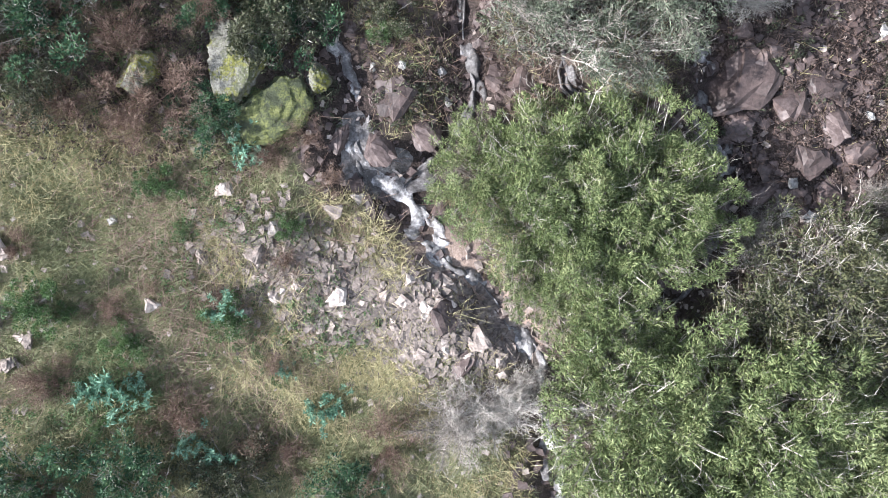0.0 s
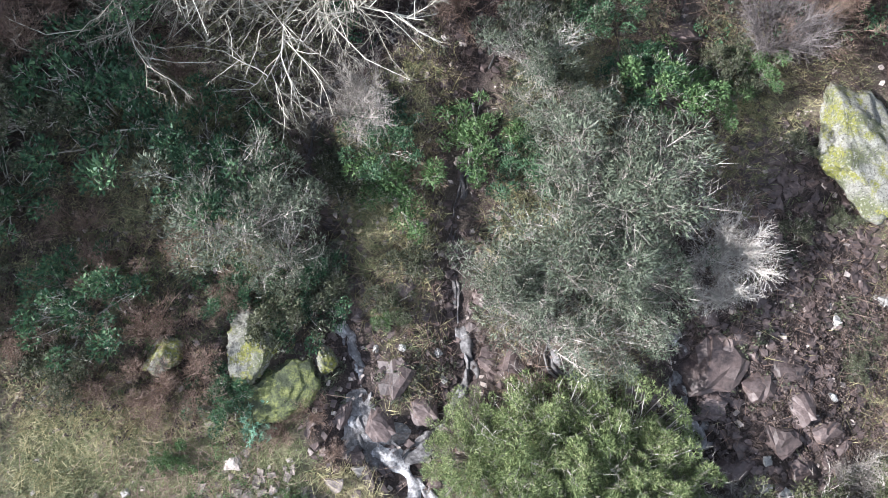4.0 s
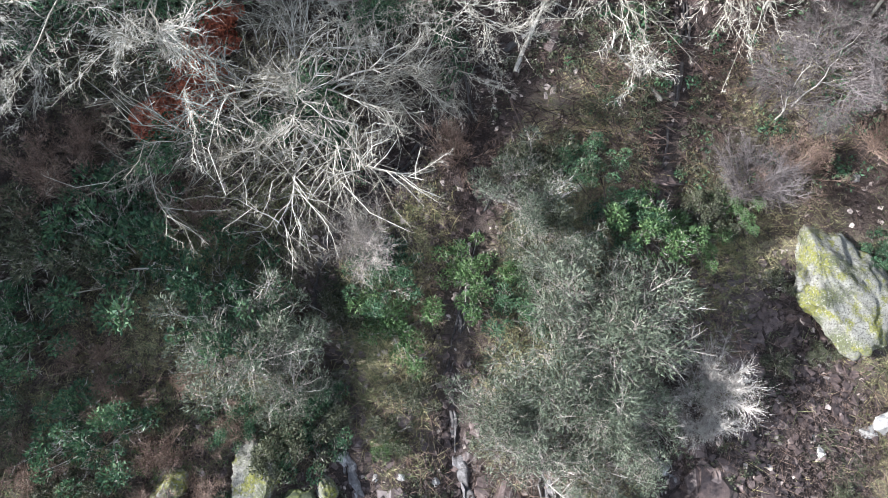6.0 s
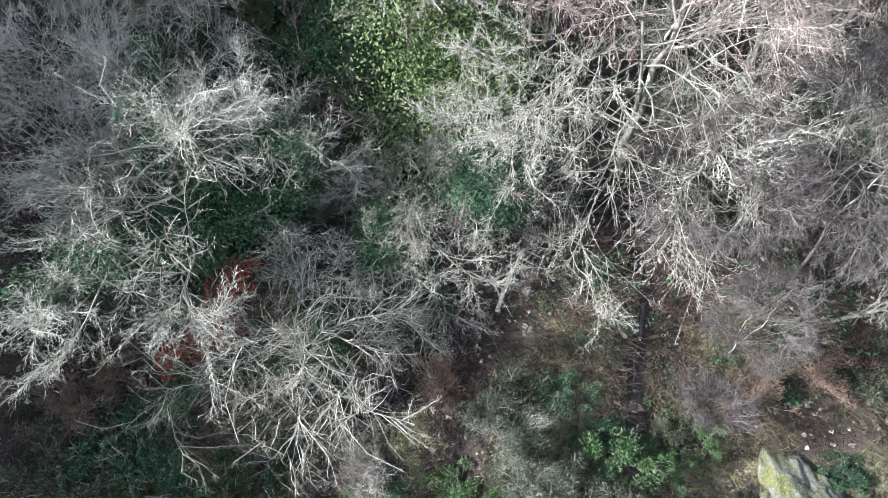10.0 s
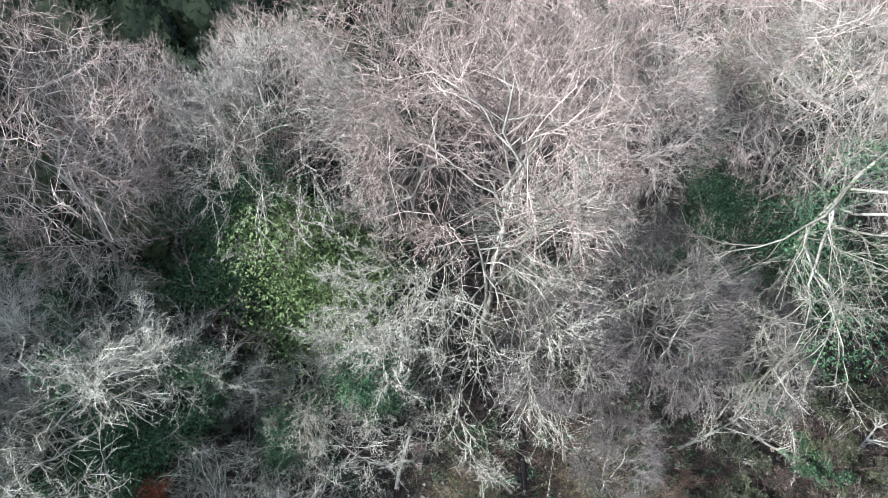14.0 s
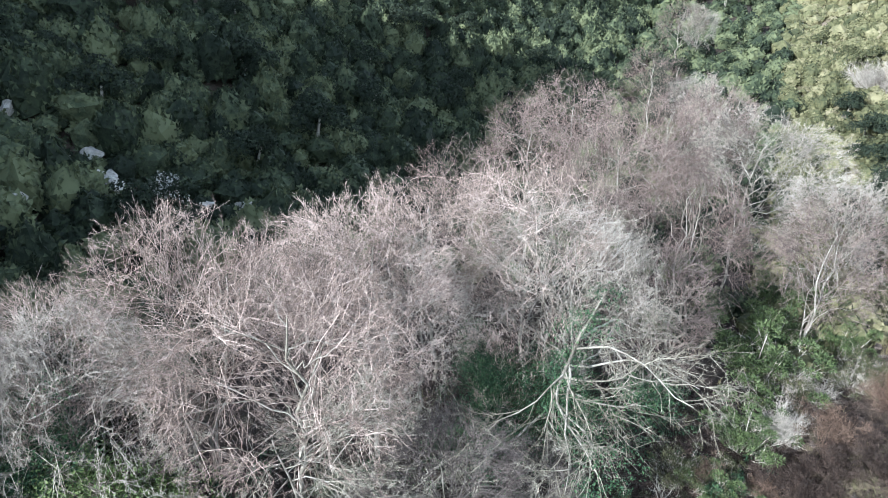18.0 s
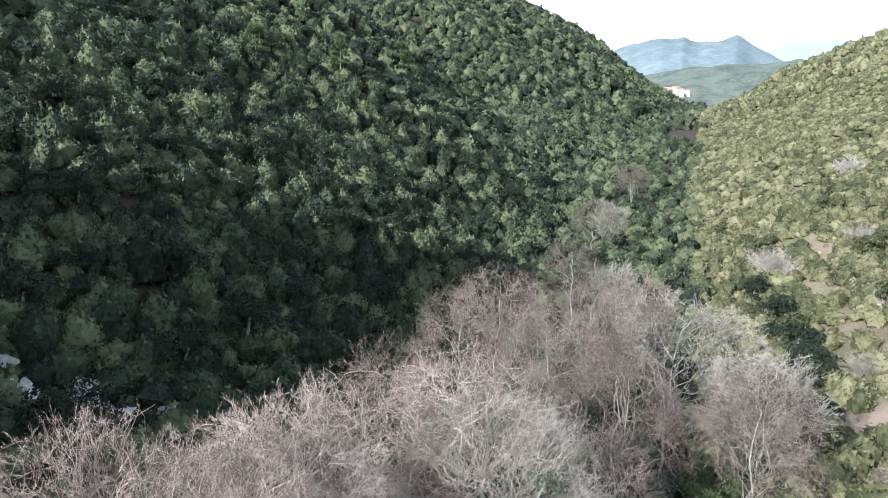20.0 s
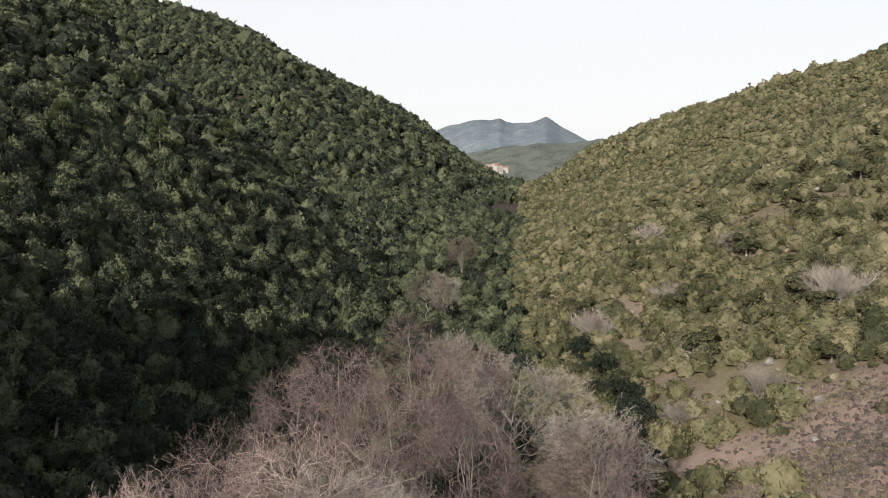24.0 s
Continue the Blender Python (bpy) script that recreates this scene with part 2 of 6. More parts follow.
def from_water(x, y):
    """Distance to the nearest line of water."""
    best = np.full(np.shape(x), 1e9)
    for pts, _ in STREAMS:
        for (ax, ay), (bx, by) in zip(pts[:-1], pts[1:]):
            lx, ly = bx - ax, by - ay
            u = np.clip(((x - ax) * lx + (y - ay) * ly) / (lx * lx + ly * ly), 0, 1)
            best = np.minimum(best, np.hypot(x - ax - u * lx, y - ay - u * ly))
    return best


FLOOR_S = [-110, -30, -12, -6, -3, 0, 3, 8, 20, 60, 150, 400, 800, 1500, 4000]
FLOOR_Z = [-14, -2.2, 0.3, 1.6, 2.7, 4.6, 6.0, 7.0, 6.4, 2.0, 1.0, -2, -10, -70, -95]
GORGE_Y = [-90, -10, -3, 0, 3, 6, 9, 11, 12.8, 14, 15.3, 18, 30]       # the climb of the stream bed
GORGE_Z = [-12, -1.0, 0.2, 0.5, 0.95, 1.75, 2.95, 3.75, 4.55, 5.45, 6.4, 6.9, 7.0]
LEFT_GRADE, RIGHT_GRADE = 0.64, 0.47
ADDED_RISES = [(-22, 5, 5.5, 6), (-25, 15, 7.5, 12.0), (-32, 31, 12, 17), (-31, 50, 16, 34), (250, 380, 120, 5)]  # unseen rises added to cast shade, the last to fit the skyline: x, y, radius, rise


def land(x, y, fine=True):
    """Height of the ground."""
    x, y = np.asarray(x, float), np.asarray(y, float)
    s, d = along(x, y)
    up = np.interp(y, GORGE_Y, GORGE_Z) + 0.07 * soft(-x - 2.0, 1.0) * np.clip((12 - y) / 4, 0, 1) + 0.08 * soft(x - 7, 1.0) * np.clip(1.5 - np.abs(y - 8) / 8, 0, 1)
    up = up - 1.3 * np.exp(-(((x + 2.2) / 2.2) ** 2) - ((y - 13.4) / 1.4) ** 2)          # hollow under the trees
    up = up - 0.75 * np.exp(-(((x + 2.7) / 0.9) ** 2) - ((y - 7.7) / 1.5) ** 2)           # pool below the upper fall
    far = np.clip(np.maximum(np.maximum((y - 13) / 7, (x - 17) / 9), (-12 - x) / 9), 0, 1)
    far = far * far * (3 - 2 * far)
    z = up + (np.interp(smooth_reach(x, y), FLOOR_S, FLOOR_Z) - up) * far
    fade = np.clip((1500 - s) / 650, 0.02, 1)
    # Near end lowered, out of view, to let the sun reach the ground.
    left = soft(d - 15, 2.5) * LEFT_GRADE * np.interp(s, [-15, 0, 20, 45], [0.35, 0.58, 0.72, 1.0])
    right = soft(-d - 14, 2.0) * RIGHT_GRADE
    left = -soft(-(left - 124), 18) + 124
    left = left * (1 + 0.05 * np.exp(-(((s - 120 - 0.25 * d) / 40) ** 2)) - 0.46 * np.exp(-(((s - 215 - 0.4 * d) / 52) ** 2)))     # a side valley behind the first shoulder
    right = -soft(-(right - 75), 12) + 75
    z = z + (left + right) * fade
    for sx, sy, rad, up in ADDED_RISES:
        z = z + up * np.exp(-(((x - sx) ** 2 + (y - sy) ** 2) / rad**2))
    away = np.clip(np.abs(d) / 60, 0, 1)
    z = z + fractal(x, y, 90, 3, 5) * 9 * away * fade + fractal(x, y, 22, 3, 9) * 1.6 * np.clip(np.abs(d) / 25, 0.05, 1)
    if fine:
        near = np.clip(1.5 - np.hypot(x - 4, y - 10) / 60, 0, 1)
        z = z + (fractal(x, y, 3.5, 3, 21) * 0.28 + fractal(x, y, 0.9, 2, 31) * 0.09) * near
        z = z - 0.3 * np.exp(-(from_water(x, y) / 0.55) ** 2)
    return z


def height(x, y):
    return float(land(np.array([x]), np.array([y]))[0])


# ---- mesh helpers ----
def mesh_of(name, verts, faces, mat, smooth=False):
    me = bpy.data.meshes.new(name)
    verts = np.asarray(verts, np.float32).reshape(-1, 3)
    faces = np.asarray(faces, np.int32)
    k = faces.shape[1]
    me.vertices.add(len(verts)); me.vertices.foreach_set("co", verts.ravel())
    me.loops.add(faces.size); me.loops.foreach_set("vertex_index", faces.ravel())
    me.polygons.add(len(faces))
    me.polygons.foreach_set("loop_start", np.arange(0, faces.size, k, dtype=np.int32))
    me.polygons.foreach_set("use_smooth", np.full(len(faces), smooth))
    me.update(calc_edges=True)
    me.materials.append(mat)
    return me


def child(name, me, parent, label=""):
    ob = new(name, me)
    ob.parent = parent
    return tagged(ob, label) if label else ob


def grid_faces(nx, ny):
    i = (np.arange(ny - 1)[:, None] * nx + np.arange(nx - 1)[None, :]).ravel()
    return np.stack([i, i + 1, i + 1 + nx, i + nx], 1)


def stretch(lo, hi, step, far, growth):
    """Coordinates: even steps from lo to hi, growing ones out to far on both sides."""
    mid = list(np.arange(lo, hi + step / 2, step))
    a, g = [], step
    while (a[-1] if a else mid[-1]) < far:
        g *= growth
        a.append((a[-1] if a else mid[-1]) + g)
    b, g = [], step
    while (b[-1] if b else mid[0]) > -far:
        g *= growth
        b.append((b[-1] if b else mid[0]) - g)
    return np.array(b[::-1] + mid + a)

# ---- ground ----
def zones(x, y):
    """Dark red earth (stream wet, litter, painted shade), green turf and pale bare soil, each 0 to 1."""
    n = fractal(x, y, 4.0, 4, 41)
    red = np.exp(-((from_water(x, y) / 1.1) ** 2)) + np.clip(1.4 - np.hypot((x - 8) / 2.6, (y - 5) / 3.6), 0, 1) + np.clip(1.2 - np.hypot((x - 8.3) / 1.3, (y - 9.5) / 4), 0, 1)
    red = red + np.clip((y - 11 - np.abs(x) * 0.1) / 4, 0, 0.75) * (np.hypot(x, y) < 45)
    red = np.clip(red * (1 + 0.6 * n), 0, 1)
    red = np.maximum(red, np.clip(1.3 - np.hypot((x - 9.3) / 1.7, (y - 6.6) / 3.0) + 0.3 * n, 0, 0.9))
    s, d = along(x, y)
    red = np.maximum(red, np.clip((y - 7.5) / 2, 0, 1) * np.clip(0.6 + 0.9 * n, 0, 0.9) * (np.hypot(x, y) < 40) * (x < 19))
    # Forest and valley floor darkened too, deepening gaps between the crowns.
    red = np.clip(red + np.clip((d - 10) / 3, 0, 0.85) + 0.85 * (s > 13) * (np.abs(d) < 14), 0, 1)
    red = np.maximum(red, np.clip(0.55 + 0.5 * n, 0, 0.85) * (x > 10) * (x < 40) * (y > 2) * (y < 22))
    # Darkest earth on the right bank stands in for the shade there.
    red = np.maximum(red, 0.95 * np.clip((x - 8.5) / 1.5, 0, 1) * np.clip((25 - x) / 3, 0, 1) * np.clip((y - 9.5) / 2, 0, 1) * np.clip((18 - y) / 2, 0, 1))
    # Darker earth upslope: brown bracken ground plus the shade on it.
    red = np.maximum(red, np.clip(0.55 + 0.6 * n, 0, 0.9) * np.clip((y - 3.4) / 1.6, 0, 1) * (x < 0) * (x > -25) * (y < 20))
    pale = np.clip(1.6 - np.hypot((x - 50) / 14, (y - 13 - 0.25 * (x - 50)) / 6) + 0.8 * n, 0, 0.95) + np.clip(1.1 - np.hypot((x + 0.8) / 3.8, (y - 0.2) / 1.5) + 0.5 * n, 0, 0.8)
    pale = pale + np.clip(fractal(x, y, 16, 4, 77) * 1.6 - 0.75, 0, 0.8) * (d < -12) * (np.hypot(x, y) > 30)
    turf = np.clip(0.7 + 0.9 * fractal(x, y, 5.0, 4, 51), 0, 1) * (1 - red)
    return np.clip(red, 0, 1), turf, np.clip(pale, 0, 1)


def soil_material():
    m = bpy.data.materials.new("hillside_soil")
    m.use_nodes = True
    nt = m.node_tree
    nt.nodes.clear()
    N, L = nt.nodes.new, nt.links.new
    out, bsdf, geo = N("ShaderNodeOutputMaterial"), N("ShaderNodeBsdfPrincipled"), N("ShaderNodeNewGeometry")
    zone = N("ShaderNodeVertexColor")
    zone.layer_name = "zone"
    split = N("ShaderNodeSeparateColor")
    L(zone.outputs["Color"], split.inputs["Color"])

    def noise_of(scale, detail):
        n = N("ShaderNodeTexNoise")
        n.inputs["Scale"].default_value, n.inputs["Detail"].default_value, n.inputs["Roughness"].default_value = scale, detail, 0.68
        L(geo.outputs["Position"], n.inputs["Vector"])
        return n.outputs["Fac"]

    def ramp(fac, stops):
        r = N("ShaderNodeValToRGB")
        els = r.color_ramp.elements
        while len(els) < len(stops):
            els.new(0.5)
        for e, (p, col) in zip(els, stops):
            e.position, e.color = p, (*col, 1)
        L(fac, r.inputs["Fac"])
        return r.outputs["Color"]

    def mix(fac, a, b):
        x = N("ShaderNodeMix")
        x.data_type = "RGBA"
        L(fac, x.inputs["Factor"]); L(a, x.inputs[6]); L(b, x.inputs[7])
        return x.outputs[2]

    grain, broad, grit = noise_of(7.0, 6.0), noise_of(0.9, 5.0), noise_of(30.0, 4.0)
    earth = ramp(grain, [(0.3, (0.07, 0.055, 0.042)), (0.5, (0.15, 0.12, 0.09)), (0.7, (0.25, 0.21, 0.16))])
    turf = ramp(grain, [(0.3, (0.065, 0.07, 0.032)), (0.5, (0.14, 0.138, 0.068)), (0.72, (0.27, 0.24, 0.135))])
    # Near-black: wet earth and litter, with shade put into the colour.
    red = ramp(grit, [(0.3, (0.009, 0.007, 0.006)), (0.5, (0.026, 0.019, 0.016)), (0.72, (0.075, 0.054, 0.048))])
    pale = ramp(grit, [(0.3, (0.17, 0.125, 0.1)), (0.5, (0.31, 0.238, 0.193)), (0.7, (0.43, 0.345, 0.305))])
    col = mix(split.outputs["Green"], earth, turf)
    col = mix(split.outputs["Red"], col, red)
    col = mix(split.outputs["Blue"], col, pale)
    tint = ramp(broad, [(0.3, (0.75, 0.75, 0.75)), (0.7, (1.15, 1.12, 1.1))])
    mul = N("ShaderNodeMix")
    mul.data_type, mul.blend_type = "RGBA", "MULTIPLY"
    mul.inputs["Factor"].default_value = 1.0
    L(col, mul.inputs[6]); L(tint, mul.inputs[7])
    L(mul.outputs[2], bsdf.inputs["Base Color"])
    bsdf.inputs["Roughness"].default_value, bsdf.inputs["Specular IOR Level"].default_value = 0.92, 0.25
    bp = N("ShaderNodeBump")
    bp.inputs["Strength"].default_value, bp.inputs["Distance"].default_value = 0.9, 0.06
    L(grain, bp.inputs["Height"])
    L(bp.outputs["Normal"], bsdf.inputs["Normal"])
    L(bsdf.outputs[0], out.inputs["Surface"])
    return m


def build_ground():
    gx, gy = stretch(-14, 24, 0.22, 4800, 1.05), stretch(-8, 20, 0.22, 4800, 1.05)
    X, Y = np.meshgrid(gx, gy)
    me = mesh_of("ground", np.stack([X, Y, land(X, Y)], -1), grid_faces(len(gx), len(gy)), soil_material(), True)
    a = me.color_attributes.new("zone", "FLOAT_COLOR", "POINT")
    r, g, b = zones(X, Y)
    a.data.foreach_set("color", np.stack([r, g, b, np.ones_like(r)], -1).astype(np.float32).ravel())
    return tagged(new("ground", me), "hillside soil with turf, leaf litter and bare earth", "ground", kind="structure")


build_ground()


# ---- growing things ----
def leaf_cloud(rng, centres, radii, count, size, flat=0.75, jitter=0.35, lift=0.35):
    """Small bent leaves on the outside of several clumps: vertices and triangles (two a leaf)."""
    centres, radii = np.asarray(centres, float), np.asarray(radii, float)
    w = radii**2
    k = rng.choice(len(radii), count, p=w / w.sum())
    n = rng.normal(size=(count, 3))
    n[:, 2] = np.abs(n[:, 2]) * 0.9 + n[:, 2] * 0.25 + lift * 0.5
    n /= np.linalg.norm(n, axis=1)[:, None]
    r = radii[k] * (1 - jitter * rng.random(count) ** 1.5)
    p = centres[k] + n * r[:, None] * (1, 1, flat)
    nn = n + rng.normal(size=(count, 3)) * 0.55
    nn /= np.linalg.norm(nn, axis=1)[:, None]
    u = np.cross(nn, rng.normal(size=(count, 3)))
    u /= np.linalg.norm(u, axis=1)[:, None]
    v = np.cross(nn, u)
    sz = size * (0.6 + 0.8 * rng.random(count))[:, None]
    a, b = p - u * sz, p + u * sz
    c = p + v * sz * 0.55 + nn * sz * 0.25
    d = p - v * sz * 0.55 + nn * sz * 0.25
    verts = np.stack([a, c, b, d], 1).reshape(-1, 3)
    i = np.arange(count)[:, None] * 4
    return verts, np.concatenate([i + [0, 1, 2], i + [0, 2, 3]], 1).reshape(-1, 3)


def sprig_cloud(rng, centres, radii, count, length, width, flat=0.85, jitter=0.45, up=0.35):
    """Narrow leaf sprigs pointing outwards from clumps, a triangle each: vertices and triangles."""
    centres, radii = np.asarray(centres, float), np.asarray(radii, float)
    w = radii**2
    k = rng.choice(len(radii), count, p=w / w.sum())
    n = rng.normal(size=(count, 3))
    n[:, 2] = np.abs(n[:, 2]) + 0.3 * n[:, 2]
    n /= np.linalg.norm(n, axis=1)[:, None]
    p = centres[k] + n * (radii[k] * (1 - jitter * rng.random(count) ** 1.4))[:, None] * (1, 1, flat)
    t = n + rng.normal(size=(count, 3)) * 0.6 + (0, 0, up)
    t /= np.linalg.norm(t, axis=1)[:, None]
    s = np.cross(t, rng.normal(size=(count, 3)))
    s /= np.linalg.norm(s, axis=1)[:, None]
    ln = length * (0.6 + 0.8 * rng.random(count))[:, None]
    v = np.stack([p - s * width, p + s * width, p + t * ln], 1).reshape(-1, 3)
    return v, np.arange(count * 3).reshape(-1, 3)


def crown_cloud(rng, centres, radii, count, size, flat=0.85, jitter=0.25, turn=0.4):
    """Leaf tufts lying on the outside of clumps, a triangle each: vertices and triangles."""
    centres, radii = np.asarray(centres, float), np.asarray(radii, float)
    w = radii**2
    k = rng.choice(len(radii), count, p=w / w.sum())
    n = rng.normal(size=(count, 3))
    n[:, 2] = np.abs(n[:, 2]) + 0.35 * n[:, 2]
    n /= np.linalg.norm(n, axis=1)[:, None]
    p = centres[k] + n * (radii[k] * (1 - jitter * rng.random(count) ** 1.6))[:, None] * (1, 1, flat)
    m = n + rng.normal(size=(count, 3)) * turn
    m /= np.linalg.norm(m, axis=1)[:, None]
    u = np.cross(m, rng.normal(size=(count, 3)))
    u /= np.linalg.norm(u, axis=1)[:, None]
    v = np.cross(m, u)
    z = size * (0.5 + rng.random(count))[:, None]
    verts = np.stack([p + u * z, p - u * z * 0.5 + v * z * 0.75, p - u * z * 0.6 - v * z * 0.65], 1).reshape(-1, 3)
    return verts, np.arange(count * 3).reshape(-1, 3)


def clumps(rng, count, spread, tall, size):
    """Centres and radii of the clumps of a crown."""
    c = rng.normal(size=(count, 3)) * (0.5, 0.5, 0.3)
    c = c / np.maximum(1, np.linalg.norm(c, axis=1))[:, None]
    c = c * (spread, spread, tall * 0.5) + (0, 0, tall * 0.6)
    return c, size * (0.6 + 0.7 * rng.random(count))


def tubes(lines, sides=3):
    """Tapered tubes for lines of (points, radii): vertices and triangles."""
    vs, fs, base = [], [], 0
    ang = np.arange(sides) * 2 * math.pi / sides
    ring = np.stack([np.cos(ang), np.sin(ang)], 1)
    for pts, rad in lines:
        pts = np.asarray(pts, float)
        n = len(pts)
        t = np.gradient(pts, axis=0)
        t /= np.linalg.norm(t, axis=1)[:, None] + 1e-9
        ref = np.where(np.abs(t[:, 2:3]) > 0.9, (1.0, 0, 0), (0, 0, 1.0))
        u = np.cross(t, ref); u /= np.linalg.norm(u, axis=1)[:, None] + 1e-9
        v = np.cross(t, u)
        r = np.asarray(rad, float)[:, None, None]
        vs.append((pts[:, None] + (u[:, None] * ring[None, :, :1] + v[:, None] * ring[None, :, 1:]) * r).reshape(-1, 3))
        i = np.arange(n - 1)[:, None] * sides
        j = np.arange(sides)[None]
        k = (j + 1) % sides
        a, b, c, d = base + i + j, base + i + k, base + i + sides + k, base + i + sides + j
        fs.append(np.stack([a, b, c, a, c, d], -1).reshape(-1, 3))
        base += n * sides
    return np.concatenate(vs), np.concatenate(fs)


def wander(rng, start, way, length, n, bend, rise):
    pts = [np.array(start, float)]
    way = np.array(way, float)
    for _ in range(n):
        way = way + rng.normal(size=3) * bend + (0, 0, rise)
        way /= np.linalg.norm(way)
        pts.append(pts[-1] + way * length / n)
    return np.array(pts)


def off_way(rng, way, angle):
    way = way / (np.linalg.norm(way) + 1e-9)
    u = np.cross(way, rng.normal(size=3))
    u /= np.linalg.norm(u) + 1e-9
    return way * math.cos(angle) + u * math.sin(angle)


def spikes(starts, ends, radius):
    """Thin three-sided cones, one for each twig."""
    starts, ends = np.asarray(starts), np.asarray(ends)
    t = ends - starts
    t = t / (np.linalg.norm(t, axis=1)[:, None] + 1e-9)
    u = np.cross(t, np.roll(t, 1, axis=1) + (0.3, 0.1, 0.2))
    u /= np.linalg.norm(u, axis=1)[:, None] + 1e-9
    v = np.cross(t, u)
    ring = [starts + (u * math.cos(a) + v * math.sin(a)) * radius for a in (0, 2.094, 4.189)]
    verts = np.stack([*ring, ends], 1).reshape(-1, 3)
    i = np.arange(len(starts))[:, None] * 4
    return verts, np.concatenate([i + [0, 1, 3], i + [1, 2, 3], i + [2, 0, 3]], 1).reshape(-1, 3)


def many_off(rng, way, low, high):
    """Unit ways off the given ones by an angle from low to high."""
    way = way / (np.linalg.norm(way, axis=1)[:, None] + 1e-9)
    u = np.cross(way, rng.normal(size=way.shape))
    u /= np.linalg.norm(u, axis=1)[:, None] + 1e-9
    a = rng.uniform(low, high, len(way))[:, None]
    return way * np.cos(a) + u * np.sin(a)


def whips(rng, starts, ways, lengths, radius, bend=0.3, lift=0.12, sides=3, thin=False):
    """Thin bent twigs, each with some side twigs."""
    s, w, ln = np.asarray(starts, float), np.asarray(ways, float), np.asarray(lengths, float)[:, None]
    w = w / (np.linalg.norm(w, axis=1)[:, None] + 1e-9)
    w2 = w + rng.normal(size=w.shape) * bend + (0, 0, lift)
    w2 /= np.linalg.norm(w2, axis=1)[:, None] + 1e-9
    mid = s + w * ln * 0.5
    tip = mid + w2 * ln * 0.5
    u = np.cross(w, np.roll(w, 1, axis=1) + (0.3, 0.1, 0.2))
    u /= np.linalg.norm(u, axis=1)[:, None] + 1e-9
    v = np.cross(w, u)
    ring = [(u * math.cos(a) + v * math.sin(a)) * radius for a in (0, 2.094, 4.189)]
    verts = np.stack([*(s + r for r in ring), *(mid + r * 0.7 for r in ring), tip], 1).reshape(-1, 3)
    i = np.arange(len(s))[:, None] * 7
    tri = [(0, 1, 4), (0, 4, 3), (1, 2, 5), (1, 5, 4), (2, 0, 3), (2, 3, 5), (3, 4, 6), (4, 5, 6), (5, 3, 6)]
    faces = np.concatenate([i + t for t in tri], 1).reshape(-1, 3)
    if thin:
        verts = np.stack([s - u * radius, s + u * radius, mid + v * radius * 0.7, mid - v * radius * 0.7, tip], 1).reshape(-1, 3)
        faces = (np.arange(len(s))[:, None] * 5 + [0, 1, 2, 0, 2, 3, 3, 2, 4]).reshape(-1, 3)
    k = np.repeat(np.arange(len(s)), sides)
    f = rng.uniform(0.15, 0.95, len(k))[:, None]
    p = np.where(f < 0.5, s[k] + (mid[k] - s[k]) * 2 * f, mid[k] + (tip[k] - mid[k]) * (2 * f - 1))
    d = many_off(rng, np.where(f < 0.5, w[k], w2[k]), 0.35, 0.85) + (0, 0, lift * 0.5)
    n = np.cross(d, rng.normal(size=d.shape))
    n /= np.linalg.norm(n, axis=1)[:, None] + 1e-9
    e = p + d * ln[k] * rng.uniform(0.2, 0.5, len(k))[:, None]
    small = np.stack([p - n * radius * 0.75, p + n * radius * 0.75, e], 1).reshape(-1, 3)
    return np.concatenate([verts, small]), np.concatenate([faces, len(verts) + np.arange(len(k) * 3).reshape(-1, 3)])


def arc(rng, a, b, lift, n, wobble=0.04):
    """A bowed line from a to b that rises before it leans out."""
    a, b = np.asarray(a, float), np.asarray(b, float)
    ln = np.linalg.norm(b - a)
    c = a + (b - a) * 0.4 + (0, 0, lift * ln) + rng.normal(size=3) * 0.06 * ln
    t = np.linspace(0, 1, n + 1)[:, None]
    p = a * (1 - t) ** 2 + 2 * c * t * (1 - t) + b * t**2
    p[1:-1] += rng.normal(size=(n - 1, 3)) * wobble * ln / n
    return p


